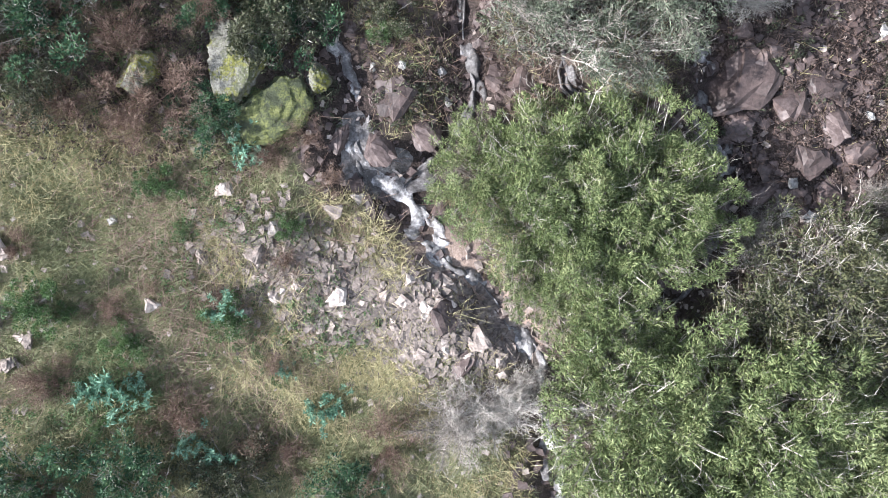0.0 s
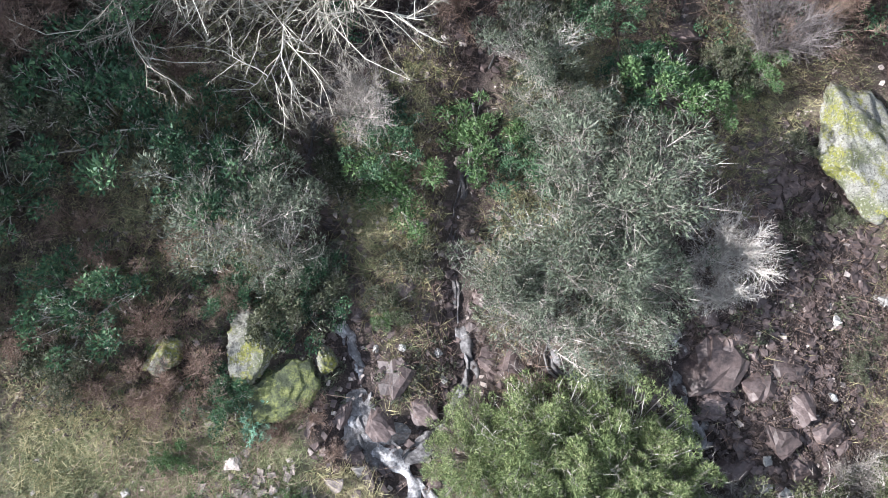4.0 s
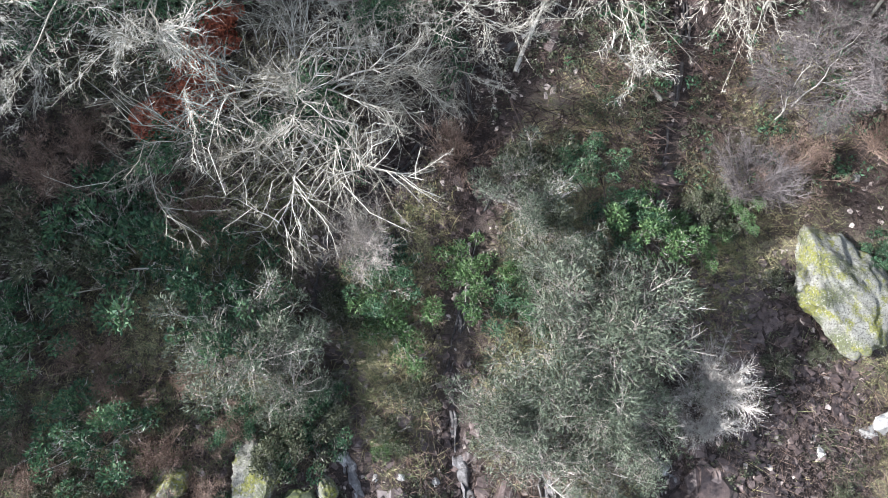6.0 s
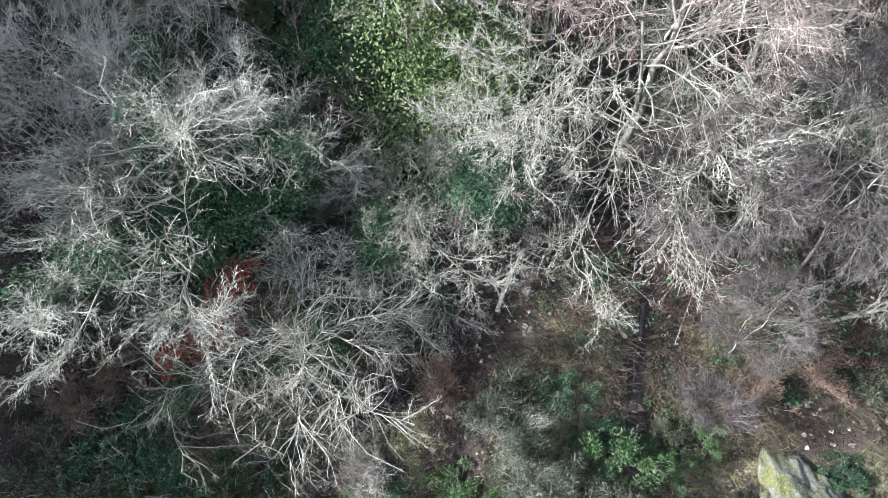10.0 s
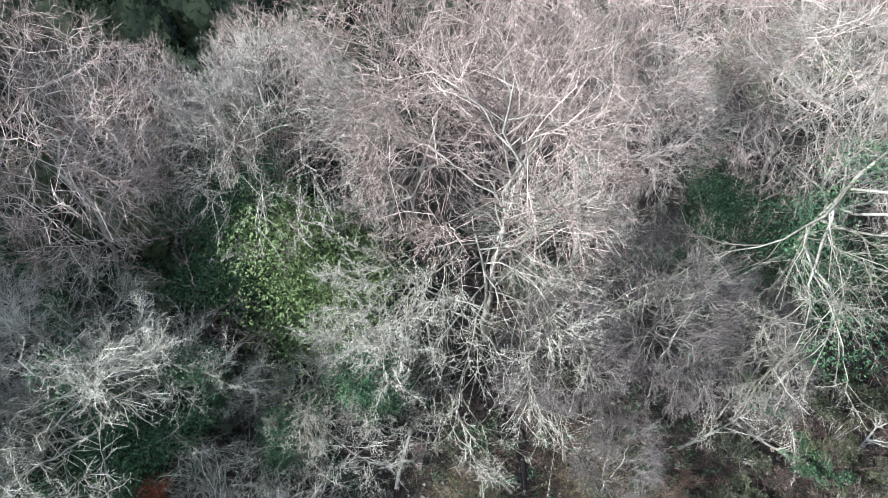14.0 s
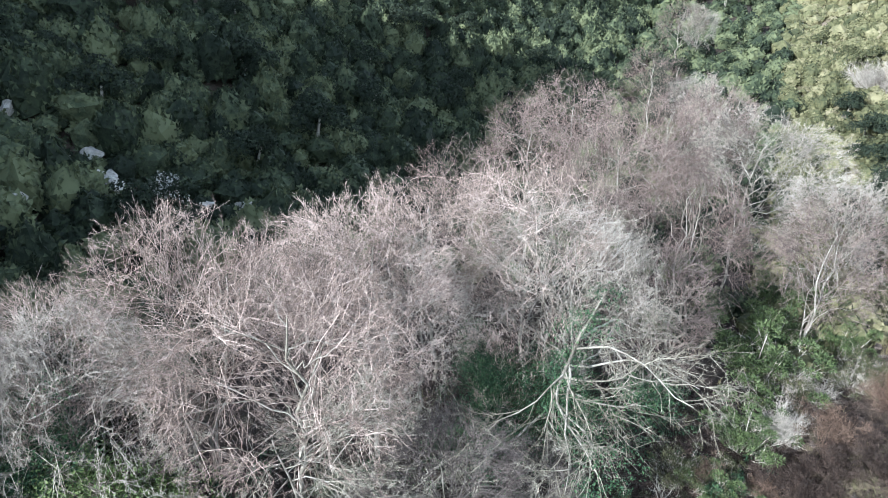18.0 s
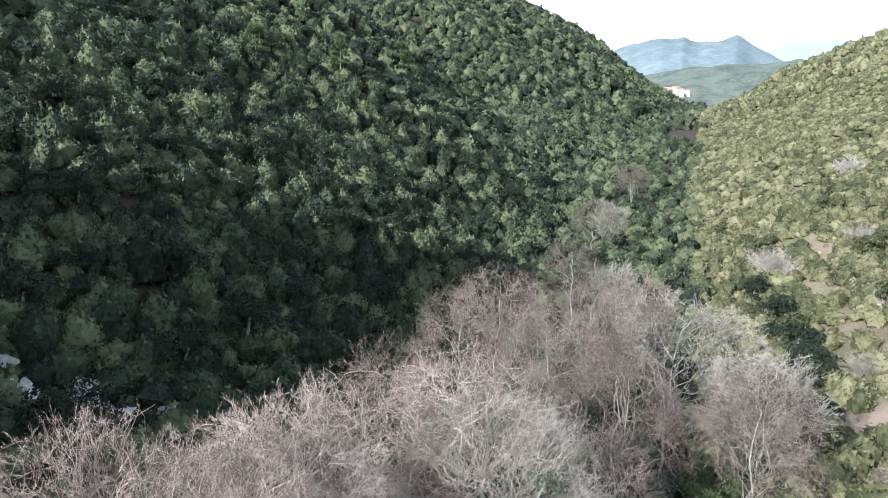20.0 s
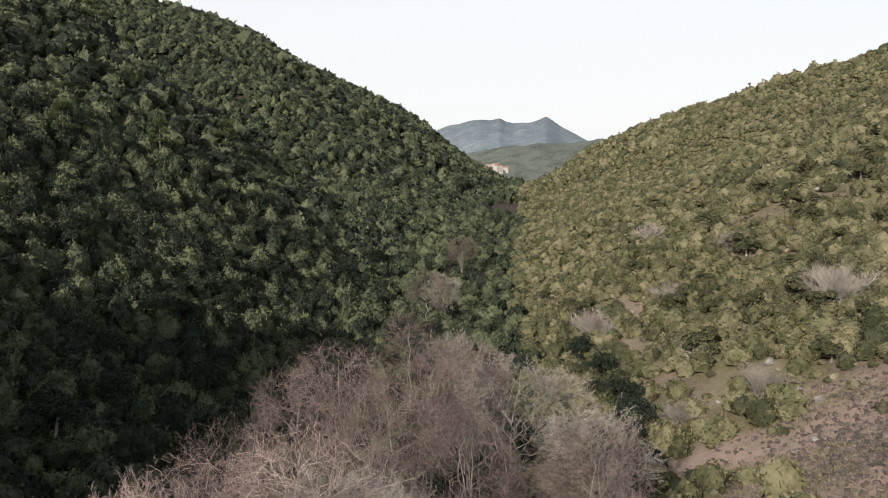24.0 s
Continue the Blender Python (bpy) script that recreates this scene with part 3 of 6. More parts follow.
def domed_tree(seed, tall, label, twig, trunks=1, limbs=15, wide=0.36, twigs=11000, base=0.3, lean=(0, 0), thick=1.0, ivy=0, crook=1.0, fine=8, stray=0.62):
    """A leafless tree whose fine twigs make a rounded crown: trunk, each limb, the finer branches and the twigs."""
    rng = np.random.default_rng(seed)
    tree = tagged(new("bare_tree"), label, "tree", group="leafless trees along the stream")
    top = np.array([lean[0] * tall, lean[1] * tall, tall * 0.62])
    size = np.array([wide * tall, wide * tall, tall * 0.4])
    lumps = rng.normal(size=(13, 3)) + (0, 0, 0.5)
    lumps /= np.linalg.norm(lumps, axis=1)[:, None]

    def shell(n, k=1.0):
        n = n / np.linalg.norm(n)
        return top + n * size * k * (0.74 + 0.34 * np.clip(((lumps @ n).max() - 0.66) / 0.34, 0, 1))

    branch, ends = [], []
    for k in range(trunks):
        off = rng.normal(size=3) * (0.25, 0.25, 0) * (trunks > 1)
        tip = shell(np.array([0, 0, 1.0]) + rng.normal(size=3) * (0.5 if trunks > 1 else 0.12), 0.62)
        t = arc(rng, off - (0, 0, 0.3), tip, 0.12, 10, 0.15)
        r0 = tall * (0.0092 if trunks == 1 else 0.0072)
        child("trunk", mesh_of("trunk", *tubes([(t, np.linspace(r0, r0 * 0.2, 11))], 7), BARK, True), tree)
        for m in range(limbs):
            f = base + (0.92 - base) * (m + rng.random()) / limbs
            i = min(int(f * 10), 9)
            p = t[i] + (t[i + 1] - t[i]) * (f * 10 - i)
            a = 2.4 * m + 1.1 * k + rng.normal() * 0.3
            e = 1.25 * (f - 0.45) * 1.6 + rng.normal() * 0.15
            n = np.array([math.cos(a) * math.cos(e), math.sin(a) * math.cos(e), math.sin(e)])
            b = arc(rng, p, shell(n, 0.76), 0.08, 7, 0.16 * crook)
            rb = r0 * (0.56 - 0.44 * f)
            child("limb", mesh_of("limb", *tubes([(b, np.linspace(rb, rb * 0.22, 8))], 5), BARK, True), tree)
            for q in range(fine):
                g = 0.95 - stray + stray * (q + rng.random()) / fine
                j = min(int(g * 7), 6)
                p2 = b[j] + (b[j + 1] - b[j]) * (g * 7 - j)
                n2 = n + rng.normal(size=3) * (stray - 0.25 * g)
                c = arc(rng, p2, shell(n2, rng.uniform(0.8, 1.0)), 0.06, 4, 0.25 * crook)
                branch.append((c, np.linspace(max(rb * 0.32, 0.013), 0.006, 5)))
                for _ in range(6):
                    h = 0.35 + 0.62 * rng.random()
                    jj = min(int(h * 4), 3)
                    p3 = c[jj] + (c[jj + 1] - c[jj]) * (h * 4 - jj)
                    d = arc(rng, p3, shell(n2 + rng.normal(size=3) * 0.2, rng.uniform(0.86, 1.07)), 0.05, 3, 0.3 * crook)
                    branch.append((d, np.linspace(0.0085, 0.0045, 4) * thick))
                    ends.append(d)
    child("branchwork", mesh_of("branchwork", *tubes(branch, 3), twig), tree)["kind"] = "stuff"
    ends = np.array(ends)
    k = rng.integers(0, len(ends), twigs)
    x = rng.uniform(0.0, 1.0, (twigs, 1))
    a = np.where(x < 0.4, ends[k, 1] + (ends[k, 2] - ends[k, 1]) * 2.5 * x, ends[k, 2] + (ends[k, 3] - ends[k, 2]) * (x - 0.4) / 0.6)
    out = (a - top) / size
    w = many_off(rng, ends[k, 3] - ends[k, 0], 0.1, 0.9) + out * 0.35
    child("twig_mass", mesh_of("twig_mass", *whips(rng, a, w, rng.uniform(0.12, 0.42, twigs), 0.0058 * thick, 0.4 * thick, 0.06, 3, True), twig), tree)["kind"] = "stuff"
    if ivy:
        cs = [q + rng.normal(size=3) * 0.25 for q in t for _ in range(ivy)]
        child("ivy", mesh_of("ivy", *leaf_cloud(rng, cs, rng.uniform(0.25, 0.6, len(cs)), 110 * len(cs), 0.055), IVY), tree, "dark green climbing ivy")["kind"] = "stuff"
    return tree


def bare_tree(seed, tall, label, ivy=0, grey=False, trunks=1, limbs=11, lean=(0, 0), open_=0.9, fine=6, twigs=7000, low=0.22, rise=0.09, spread=1.0, twig=None, droop=0.05, per=6, thick=1.0, curl=0.35, shell=2.6, ivy_leaf=None, facing=None, width=360, tilt=0.25, high=1.0, stout=1.0, ivy_size=0.3):
    """A leafless tree at the origin: trunk, each main limb, the finer branches, twigs and, where it has some, ivy."""
    rng = np.random.default_rng(seed)
    tree = tagged(new("bare_tree"), label, "tree", group="leafless trees along the stream")
    twig = twig or (GREY_TWIG if grey else TWIG)
    branch, ends, ways, heavy = [], [], [], []
    for k in range(trunks):
        way = np.array([lean[0], lean[1], 1.0]) + (rng.normal(size=3) * 0.25 if trunks > 1 else 0)
        start = np.array([0, 0, -0.3]) + (rng.normal(size=3) * (0.2, 0.2, 0) if trunks > 1 else 0)
        t = wander(rng, start, way, tall * 0.85, 10, 0.07, 0.03)
        r0 = tall * (0.0125 if trunks == 1 else 0.0095) * (0.85 + 0.3 * rng.random())
        child("trunk", mesh_of("trunk", *tubes([(t, np.linspace(r0, r0 * 0.22, 11))], 7), BARK, True), tree)
        heavy.append(t)
        for m in range(limbs):
            f = low + (high - low) * (m + rng.random()) / limbs
            i = min(int(f * 10), 9)
            p = t[i] + (t[i + 1] - t[i]) * (f * 10 - i)
            w = off_way(rng, t[i + 1] - t[i], open_ * (1.2 - 0.5 * f) * (0.8 + 0.4 * rng.random()))
            if facing is not None:
                a = radians(facing + width * ((m * 0.618 + 0.12 * rng.random()) % 1 - 0.5))
                w = np.array([math.cos(a), math.sin(a), tilt + 0.2 * rng.normal()])
            ln = spread * tall * (0.52 - 0.3 * f) * (0.8 + 0.45 * rng.random())
            b = wander(rng, p, w, ln, 7, 0.14 + 0.2 * (curl - 0.35), rise)
            rb = r0 * (0.66 - 0.34 * f) * stout
            child("limb", mesh_of("limb", *tubes([(b, np.linspace(rb, rb * 0.22, 8))], 5), BARK, True), tree)
            heavy.append(b)
            for q in range(fine):
                g = 0.15 + 0.85 * (q + rng.random()) / fine
                j = min(int(g * 7), 6)
                p2 = b[j] + (b[j + 1] - b[j]) * (g * 7 - j)
                w2 = off_way(rng, b[j + 1] - b[j], 0.4 + 0.55 * rng.random())
                l2 = ln * (0.6 - 0.28 * g) * (0.7 + 0.6 * rng.random())
                c = wander(rng, p2, w2, l2, 4, 0.16 + 0.3 * (curl - 0.35), rise * 0.8)
                branch.append((c, np.linspace(max(rb * 0.34, 0.015), 0.007, 5)))
                for _ in range(per):
                    h = 0.15 + 0.85 * rng.random()
                    jj = min(int(h * 4), 3)
                    p3 = c[jj] + (c[jj + 1] - c[jj]) * (h * 4 - jj)
                    e = wander(rng, p3, off_way(rng, c[jj + 1] - c[jj], 0.35 + 0.5 * rng.random()), l2 * (0.35 + 0.4 * rng.random()) + 0.2, 2, 0.15 + 0.6 * (curl - 0.35), rise * 0.6)
                    branch.append((e, np.linspace(0.0095, 0.0048, 3) * thick))
                    ends.append(e); ways.append(e[-1] - e[0])
    child("branchwork", mesh_of("branchwork", *tubes(branch, 3), twig), tree)["kind"] = "stuff"
    ends, ways = np.array(ends), np.array(ways)
    far = np.linalg.norm((ends[:, -1] - (ends[:, -1].mean(0) - (0, 0, 0.12 * tall))) * (1, 1, 0.8), axis=1) ** shell
    k = rng.choice(len(ends), twigs, p=far / far.sum())      # most twigs on the outside of the crown
    x = rng.random(twigs)[:, None]
    a = np.where(x < 0.5, ends[k, 0] + (ends[k, 1] - ends[k, 0]) * 2 * x, ends[k, 1] + (ends[k, 2] - ends[k, 1]) * (2 * x - 1))
    w = many_off(rng, ways[k], 0.2, 1.1)
    child("twig_mass", mesh_of("twig_mass", *whips(rng, a, w, rng.uniform(0.14, 0.48, twigs), 0.0056 * thick, min(curl, 0.6), droop, 3, True), twig), tree)["kind"] = "stuff"
    if ivy:
        cs, rs = [], []
        for pts in heavy[: 1 + ivy]:
            for p in pts[: 8 if pts is not heavy[0] else 11]:
                for _ in range(2):
                    cs.append(p + rng.normal(size=3) * ivy_size * 0.8); rs.append(ivy_size * (1 + 1.5 * rng.random()))
        child("ivy", mesh_of("ivy", *leaf_cloud(rng, cs, rs, 150 * len(cs), 0.045), ivy_leaf or IVY), tree, "dark green climbing ivy")["kind"] = "stuff"
    return tree


def put(ob, x, y, turn=0.0, size=1.0, sink=0.05):
    ob.matrix_world = pose(x, y, height(x, y) - sink, 0, 0, turn) @ Matrix.Scale(size, 4)
    return ob


def put_copy(ob, x, y, turn=0.0, size=1.0, sink=0.05, label=""):
    c = copy_thing(ob, Matrix.Identity(4))
    c.scale = (1, 1, 1)
    c.matrix_world = pose(x, y, height(x, y) - sink, 0, 0, turn) @ Matrix.Scale(size, 4)
    if label:
        c["label"] = label
    return c


def shrub(name, seed, wide, tall, mat, label, count=9000, length=0.028, width=0.006, group="shrubs on the slope", bare=40, pieces=34, stem=GREY_TWIG, lump=0.13):
    """A bush a metre across: many clumps of fine sprigs on branching stems, with some bare twigs."""
    rng = np.random.default_rng(seed)
    ob = tagged(new(name), label, "shrub", group=group)
    c, r = clumps(rng, pieces, wide * 0.62, tall, wide * lump)
    if count:
        child("foliage", mesh_of("foliage", *sprig_cloud(rng, c, r, count, length, width), mat), ob)["kind"] = "stuff"
    lines, a, z, sz = [], [], [], []
    for q in c:
        p = wander(rng, (rng.normal() * 0.05, rng.normal() * 0.05, -0.1), q + (0, 0, 0.1), np.linalg.norm(q), 4, 0.1, 0.02)
        p += (q - p[-1]) * np.linspace(0, 1, 5)[:, None]
        lines.append((p, np.linspace(0.009, 0.003, 5)))
        for _ in range(bare):
            f = rng.uniform(0.35, 1.0) * 4
            k = min(int(f), 3)
            s = p[k] + (p[k + 1] - p[k]) * (f - k)
            w = (s - (0, 0, -0.1)) / np.linalg.norm(s + 0.01) * 0.6 + rng.normal(size=3) * 0.55 + (0, 0, 0.25)
            a.append(s); z.append(w); sz.append(rng.uniform(0.12, 0.34) * wide)
    child("stem_mass", mesh_of("stem_mass", *tubes(lines, 4), stem), ob)["kind"] = "stuff"
    if bare:
        child("twig_mass", mesh_of("twig_mass", *whips(rng, a, z, sz, 0.0024, 0.45, 0.1), stem), ob)["kind"] = "stuff"
    return ob


# leafless trees: some kinds, then their places
TREES = [
    domed_tree(1, 9.0, "pale-barked leafless tree with a wide crown and climbing ivy", CREAM_TWIG, limbs=15, wide=0.44, twigs=8000, base=0.32, thick=1.08, ivy=4, crook=1.35, fine=7, stray=0.46),
    domed_tree(2, 13.0, "tall leafless tree with a rounded crown of pinkish twigs", TWIG, limbs=17, wide=0.33),
    domed_tree(3, 12.0, "leafless tree with several grey trunks and pinkish twigs", TWIG, trunks=3, limbs=7, wide=0.36),
    bare_tree(4, 12.0, "ivy-covered leafless tree with long drooping white limbs", ivy=5, limbs=15, fine=7, spread=1.15, low=0.42, high=0.8, facing=-50, width=250, tilt=0.1, rise=-0.045, twigs=6500, twig=CREAM_TWIG, per=6, curl=0.55, stout=0.85, ivy_size=0.45),
    domed_tree(5, 11.0, "grey leafless tree with a rounded crown of fine twigs", GREY_TWIG, limbs=15, wide=0.34, twigs=9000),
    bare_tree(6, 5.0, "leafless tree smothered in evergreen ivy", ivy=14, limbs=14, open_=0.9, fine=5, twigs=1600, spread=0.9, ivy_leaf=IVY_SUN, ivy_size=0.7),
    domed_tree(7, 12.0, "leaning grey leafless tree with long straight limbs", GREY_TWIG, limbs=15, wide=0.4, twigs=8000, lean=(0.25, 0.08)),
    bare_tree(8, 3.7, "low spreading leafless tree with curling cream limbs and ivy", ivy=4, limbs=18, low=0.35, fine=10, twigs=11000, spread=2.45, facing=-90, width=360, tilt=0.12, rise=-0.01, twig=CREAM_TWIG, per=7, curl=0.8, stout=1.9, ivy_size=0.22, thick=1.0, shell=1.2),
    bare_tree(9, 6.4, "leafless tree with wide cream limbs over dark ivy", ivy=6, limbs=17, low=0.3, fine=9, twigs=11000, spread=1.6, facing=-150, width=340, tilt=0.12, rise=0.0, twig=CREAM_TWIG, per=7, curl=0.75, stout=1.3, ivy_size=0.36, thick=0.95),
    bare_tree(10, 7.5, "leafless tree with long white limbs sweeping down to the stream", limbs=15, low=0.3, high=0.85, fine=10, twigs=13000, spread=1.65, facing=-62, width=250, tilt=0.2, rise=-0.045, twig=CREAM_TWIG, per=7, curl=0.85, stout=0.72),
    bare_tree(12, 3.6, "small leafless tree under dark green ivy", ivy=12, limbs=12, fine=5, twigs=2500, open_=1.0, spread=1.0, ivy_size=0.36),
    domed_tree(14, 6.0, "small leafless tree with a haze of fine mauve twigs", MAUVE_TWIG, trunks=2, limbs=8, wide=0.46, twigs=8000, base=0.2, fine=7),
    bare_tree(13, 8.5, "tall leafless tree cloaked in dark green ivy", ivy=9, limbs=12, fine=5, twigs=3500, open_=0.8, spread=0.7, ivy_size=0.5),
    domed_tree(15, 13.0, "tall leafless tree with pale limbs and russet twigs", RUSSET_TWIG, limbs=16, wide=0.34, twigs=5200, crook=1.3, fine=7, stray=0.55),
    domed_tree(16, 12.0, "leafless tree with three pale trunks and russet twigs", RUSSET_TWIG, trunks=3, limbs=8, wide=0.36, twigs=5200, crook=1.3, fine=7, stray=0.55),
]
SPOTS = [  # kind, x, y, turn, size
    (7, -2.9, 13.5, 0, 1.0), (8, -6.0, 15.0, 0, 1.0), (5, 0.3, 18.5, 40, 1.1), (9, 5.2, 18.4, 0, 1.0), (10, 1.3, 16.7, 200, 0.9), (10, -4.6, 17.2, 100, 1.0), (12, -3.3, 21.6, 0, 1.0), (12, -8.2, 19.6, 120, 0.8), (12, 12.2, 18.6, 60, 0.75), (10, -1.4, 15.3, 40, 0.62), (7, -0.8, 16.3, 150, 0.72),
    (1, 5.2, 18.3, 60, 0.92), (4, -0.4, 21.8, 10, 0.96), (1, -6.7, 21.8, 0, 0.85), (1, 8.9, 21.1, 130, 0.88),
    (3, 14.3, 17.4, 0, 0.95), (1, 16.0, 21.5, 120, 0.88), (2, 3.2, 23.2, 20, 0.95), (4, 16.8, 19.4, 30, 0.98),
    (11, 9.3, 15.4, 340, 1.05), (11, 6.9, 15.2, 20, 0.8), (11, 11.6, 14.9, 200, 0.85), (11, 8.2, 13.4, 90, 0.55), (0, -7.0, 18.2, 300, 0.7), (2, -5.2, 24.3, 310, 0.7),
    (2, -1.0, 26.4, 90, 0.7), (1, 13.5, 25.0, 210, 0.8), (6, 33.0, 25.0, 10, 0.95), (13, 32.0, 30.5, 190, 0.95),
    (13, 24.5, 34.0, 45, 0.85), (14, 31.0, 38.0, 160, 0.92), (13, 46.0, 39.0, 75, 0.8), (13, 21.3, 25.0, 75, 0.76),
    (13, 17.5, 29.5, 10, 0.75), (14, 25.5, 22.0, 100, 0.85), (14, 20.5, 18.6, 60, 0.68), (14, 27.0, 29.0, 15, 0.9),
    (1, 8.0, 25.5, 280, 0.72), (4, 11.5, 22.6, 200, 0.75), (1, -10.0, 25.0, 250, 0.75), (4, -9.5, 18.0, 200, 0.6),
    (13, 52.0, 53.0, 20, 0.75), (4, 56.0, 51.0, 80, 0.7), (13, 75.0, 72.0, 120, 0.75), (4, 80.0, 74.0, 220, 0.75), (14, 112.0, 98.0, 20, 0.8),
    (14, 38.0, 33.0, 330, 0.85), (4, 34.5, 20.5, 30, 0.85), (14, 29.5, 18.0, 200, 0.75),
]
used = set()
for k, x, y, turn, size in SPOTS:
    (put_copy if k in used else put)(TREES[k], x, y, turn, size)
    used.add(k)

# ---- woods on the slopes ----
def slope_places(rng, count, s_range, d_range):
    """Places on the slope within stretches along and across the valley, thinner on bare soil."""
    i = np.clip(np.searchsorted(REACH, s_range) + (-1, 0), 0, len(AXIS) - 1)
    way = np.stack([np.interp(s_range, REACH, AXIS[:, k]) for k in (0, 1)], 1)
    ends = np.concatenate([AXIS[i[0] : i[1] + 1], way])
    m = max(abs(d_range[0]), abs(d_range[1]))
    lo, hi = ends.min(0) - m, ends.max(0) + m

    def inside(p):
        s, d = along(p[:, 0], p[:, 1])
        return (s > s_range[0]) & (s < s_range[1]) & (d > d_range[0]) & (d < d_range[1])

    share = inside(rng.uniform(lo, hi, (6000, 2))).mean()
    gap = math.sqrt(share * (hi - lo).prod() / count)
    g = np.stack(np.meshgrid(np.arange(lo[0], hi[0], gap), np.arange(lo[1], hi[1], gap)), -1).reshape(-1, 2)
    p = g + rng.uniform(-0.48, 0.48, g.shape) * gap
    ok = inside(p) & (zones(p[:, 0], p[:, 1])[2] < rng.uniform(0.2, 0.9, len(p))) & (np.hypot(p[:, 0] - 3, p[:, 1] - 4) > 14)
    ledge = (np.abs(p[:, 1] - 51.5 + 7.0 * (p[:, 0] + 2) / 12) < 1.9) & (p[:, 0] > -4) & (p[:, 0] < 11.5)      # the bare outcrop
    ok &= fractal(p[:, 0], p[:, 1], 13, 3, 133) * np.where(along(p[:, 0], p[:, 1])[1] < 0, 1.0, 0.45) > rng.uniform(-1.3, -0.1, len(p))     # clumps and clearings
    ok &= ~ledge | (rng.random(len(p)) < 0.2)
    return rng.permutation(p[ok])


def dome(rng, fineness, leaves, leaf):
    """A leafy crown of radius one, lobed and rough, with leaf tufts on it: vertices and triangles."""
    ball = bmesh.new()
    bmesh.ops.create_icosphere(ball, subdivisions=fineness, radius=1.0)
    n = np.array([v.co[:] for v in ball.verts])
    tri = np.array([[v.index for v in f.verts] for f in ball.faces])
    ball.free()
    n /= np.linalg.norm(n, axis=1)[:, None]
    lobe = rng.normal(size=(11, 3)) + (0, 0, 0.35)
    lobe /= np.linalg.norm(lobe, axis=1)[:, None]
    near = (n @ lobe.T).max(1)
    rad = 0.56 + 0.4 * np.clip((near - 0.55) / 0.45, 0, 1) ** 0.6
    v = n * (rad * (1 + rng.normal(size=len(n)) * 0.055))[:, None] + rng.normal(size=n.shape) * 0.02
    tri = tri[v[tri][:, :, 2].mean(1) > -0.5]
    k = rng.integers(0, len(tri), leaves)
    q = rng.dirichlet((1, 1, 1), leaves)[:, :, None]
    p = (v[tri[k]] * q).sum(1) * rng.uniform(1.02, 1.25, (leaves, 1))
    m = n[tri[k, 0]] + rng.normal(size=(leaves, 3)) * 0.75
    u = np.cross(m, rng.normal(size=(leaves, 3)))
    u /= np.linalg.norm(u, axis=1)[:, None]
    w = np.cross(m / np.linalg.norm(m, axis=1)[:, None], u)
    z = leaf * rng.uniform(0.6, 1.4, (leaves, 1))
    tuft = np.stack([p + u * z, p - u * z * 0.5 + w * z * 0.8, p - u * z * 0.6 - w * z * 0.7], 1).reshape(-1, 3)
    return np.concatenate([v, tuft]), np.concatenate([tri, len(v) + np.arange(leaves * 3).reshape(-1, 3)])


def forest(name, label, mat, seed, count, s_range, d_range, sizes, fineness, leaves, leaf, tall=(0.75, 1.15)):
    """Crowns over a stretch of slope, past counting: one mesh."""
    rng = np.random.default_rng(seed)
    p = slope_places(rng, count, s_range, d_range)
    z = land(p[:, 0], p[:, 1])
    kinds = [dome(rng, fineness, leaves, leaf) for _ in range(7)]
    which = rng.integers(0, 7, len(p))
    r = rng.uniform(*sizes, len(p))
    h, turn, tone = r * rng.uniform(*tall, len(p)), rng.uniform(0, 6.28, len(p)), rng.random(len(p))
    vs, fs, ts, base = [], [], [], 0
    for i, (v, f) in enumerate(kinds):
        j = np.flatnonzero(which == i)
        c, s = np.cos(turn[j])[:, None], np.sin(turn[j])[:, None]
        x, y = v[None, :, 0] * c - v[None, :, 1] * s, v[None, :, 0] * s + v[None, :, 1] * c
        q = np.stack([x * r[j, None] + p[j, 0, None], y * r[j, None] + p[j, 1, None], v[None, :, 2] * h[j, None] + (z[j] + 0.45 * h[j])[:, None]], -1)
        vs.append(q.reshape(-1, 3))
        fs.append((f[None] + base + len(v) * np.arange(len(j))[:, None, None]).reshape(-1, 3))
        ts.append(np.repeat(tone[j], len(v)))
        base += len(v) * len(j)
    me = mesh_of(name, np.concatenate(vs), np.concatenate(fs), mat, False)
    at = me.attributes.new("tone", "FLOAT", "POINT")
    at.data.foreach_set("value", np.concatenate(ts).astype(np.float32))
    return tagged(new(name, me), label, "woodland", kind="stuff")


DARK_WOOD, SUNNY_HEATH = "dark evergreen oak woodland on the shaded slope", "olive-green heath and low oaks on the sunlit slope"
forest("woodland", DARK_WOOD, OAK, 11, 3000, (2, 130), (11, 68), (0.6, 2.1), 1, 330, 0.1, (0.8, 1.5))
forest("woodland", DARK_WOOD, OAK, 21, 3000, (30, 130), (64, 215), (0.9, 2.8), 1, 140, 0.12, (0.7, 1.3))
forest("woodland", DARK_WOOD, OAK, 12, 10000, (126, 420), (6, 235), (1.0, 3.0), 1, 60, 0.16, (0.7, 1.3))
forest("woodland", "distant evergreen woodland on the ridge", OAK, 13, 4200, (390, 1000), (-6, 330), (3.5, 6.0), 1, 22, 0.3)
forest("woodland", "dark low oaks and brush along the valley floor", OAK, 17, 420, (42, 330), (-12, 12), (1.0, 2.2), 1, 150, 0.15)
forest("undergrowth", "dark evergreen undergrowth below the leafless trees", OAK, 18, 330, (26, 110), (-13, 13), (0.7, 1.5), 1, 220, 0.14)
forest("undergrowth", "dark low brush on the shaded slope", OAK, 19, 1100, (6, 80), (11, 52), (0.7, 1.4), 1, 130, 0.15)
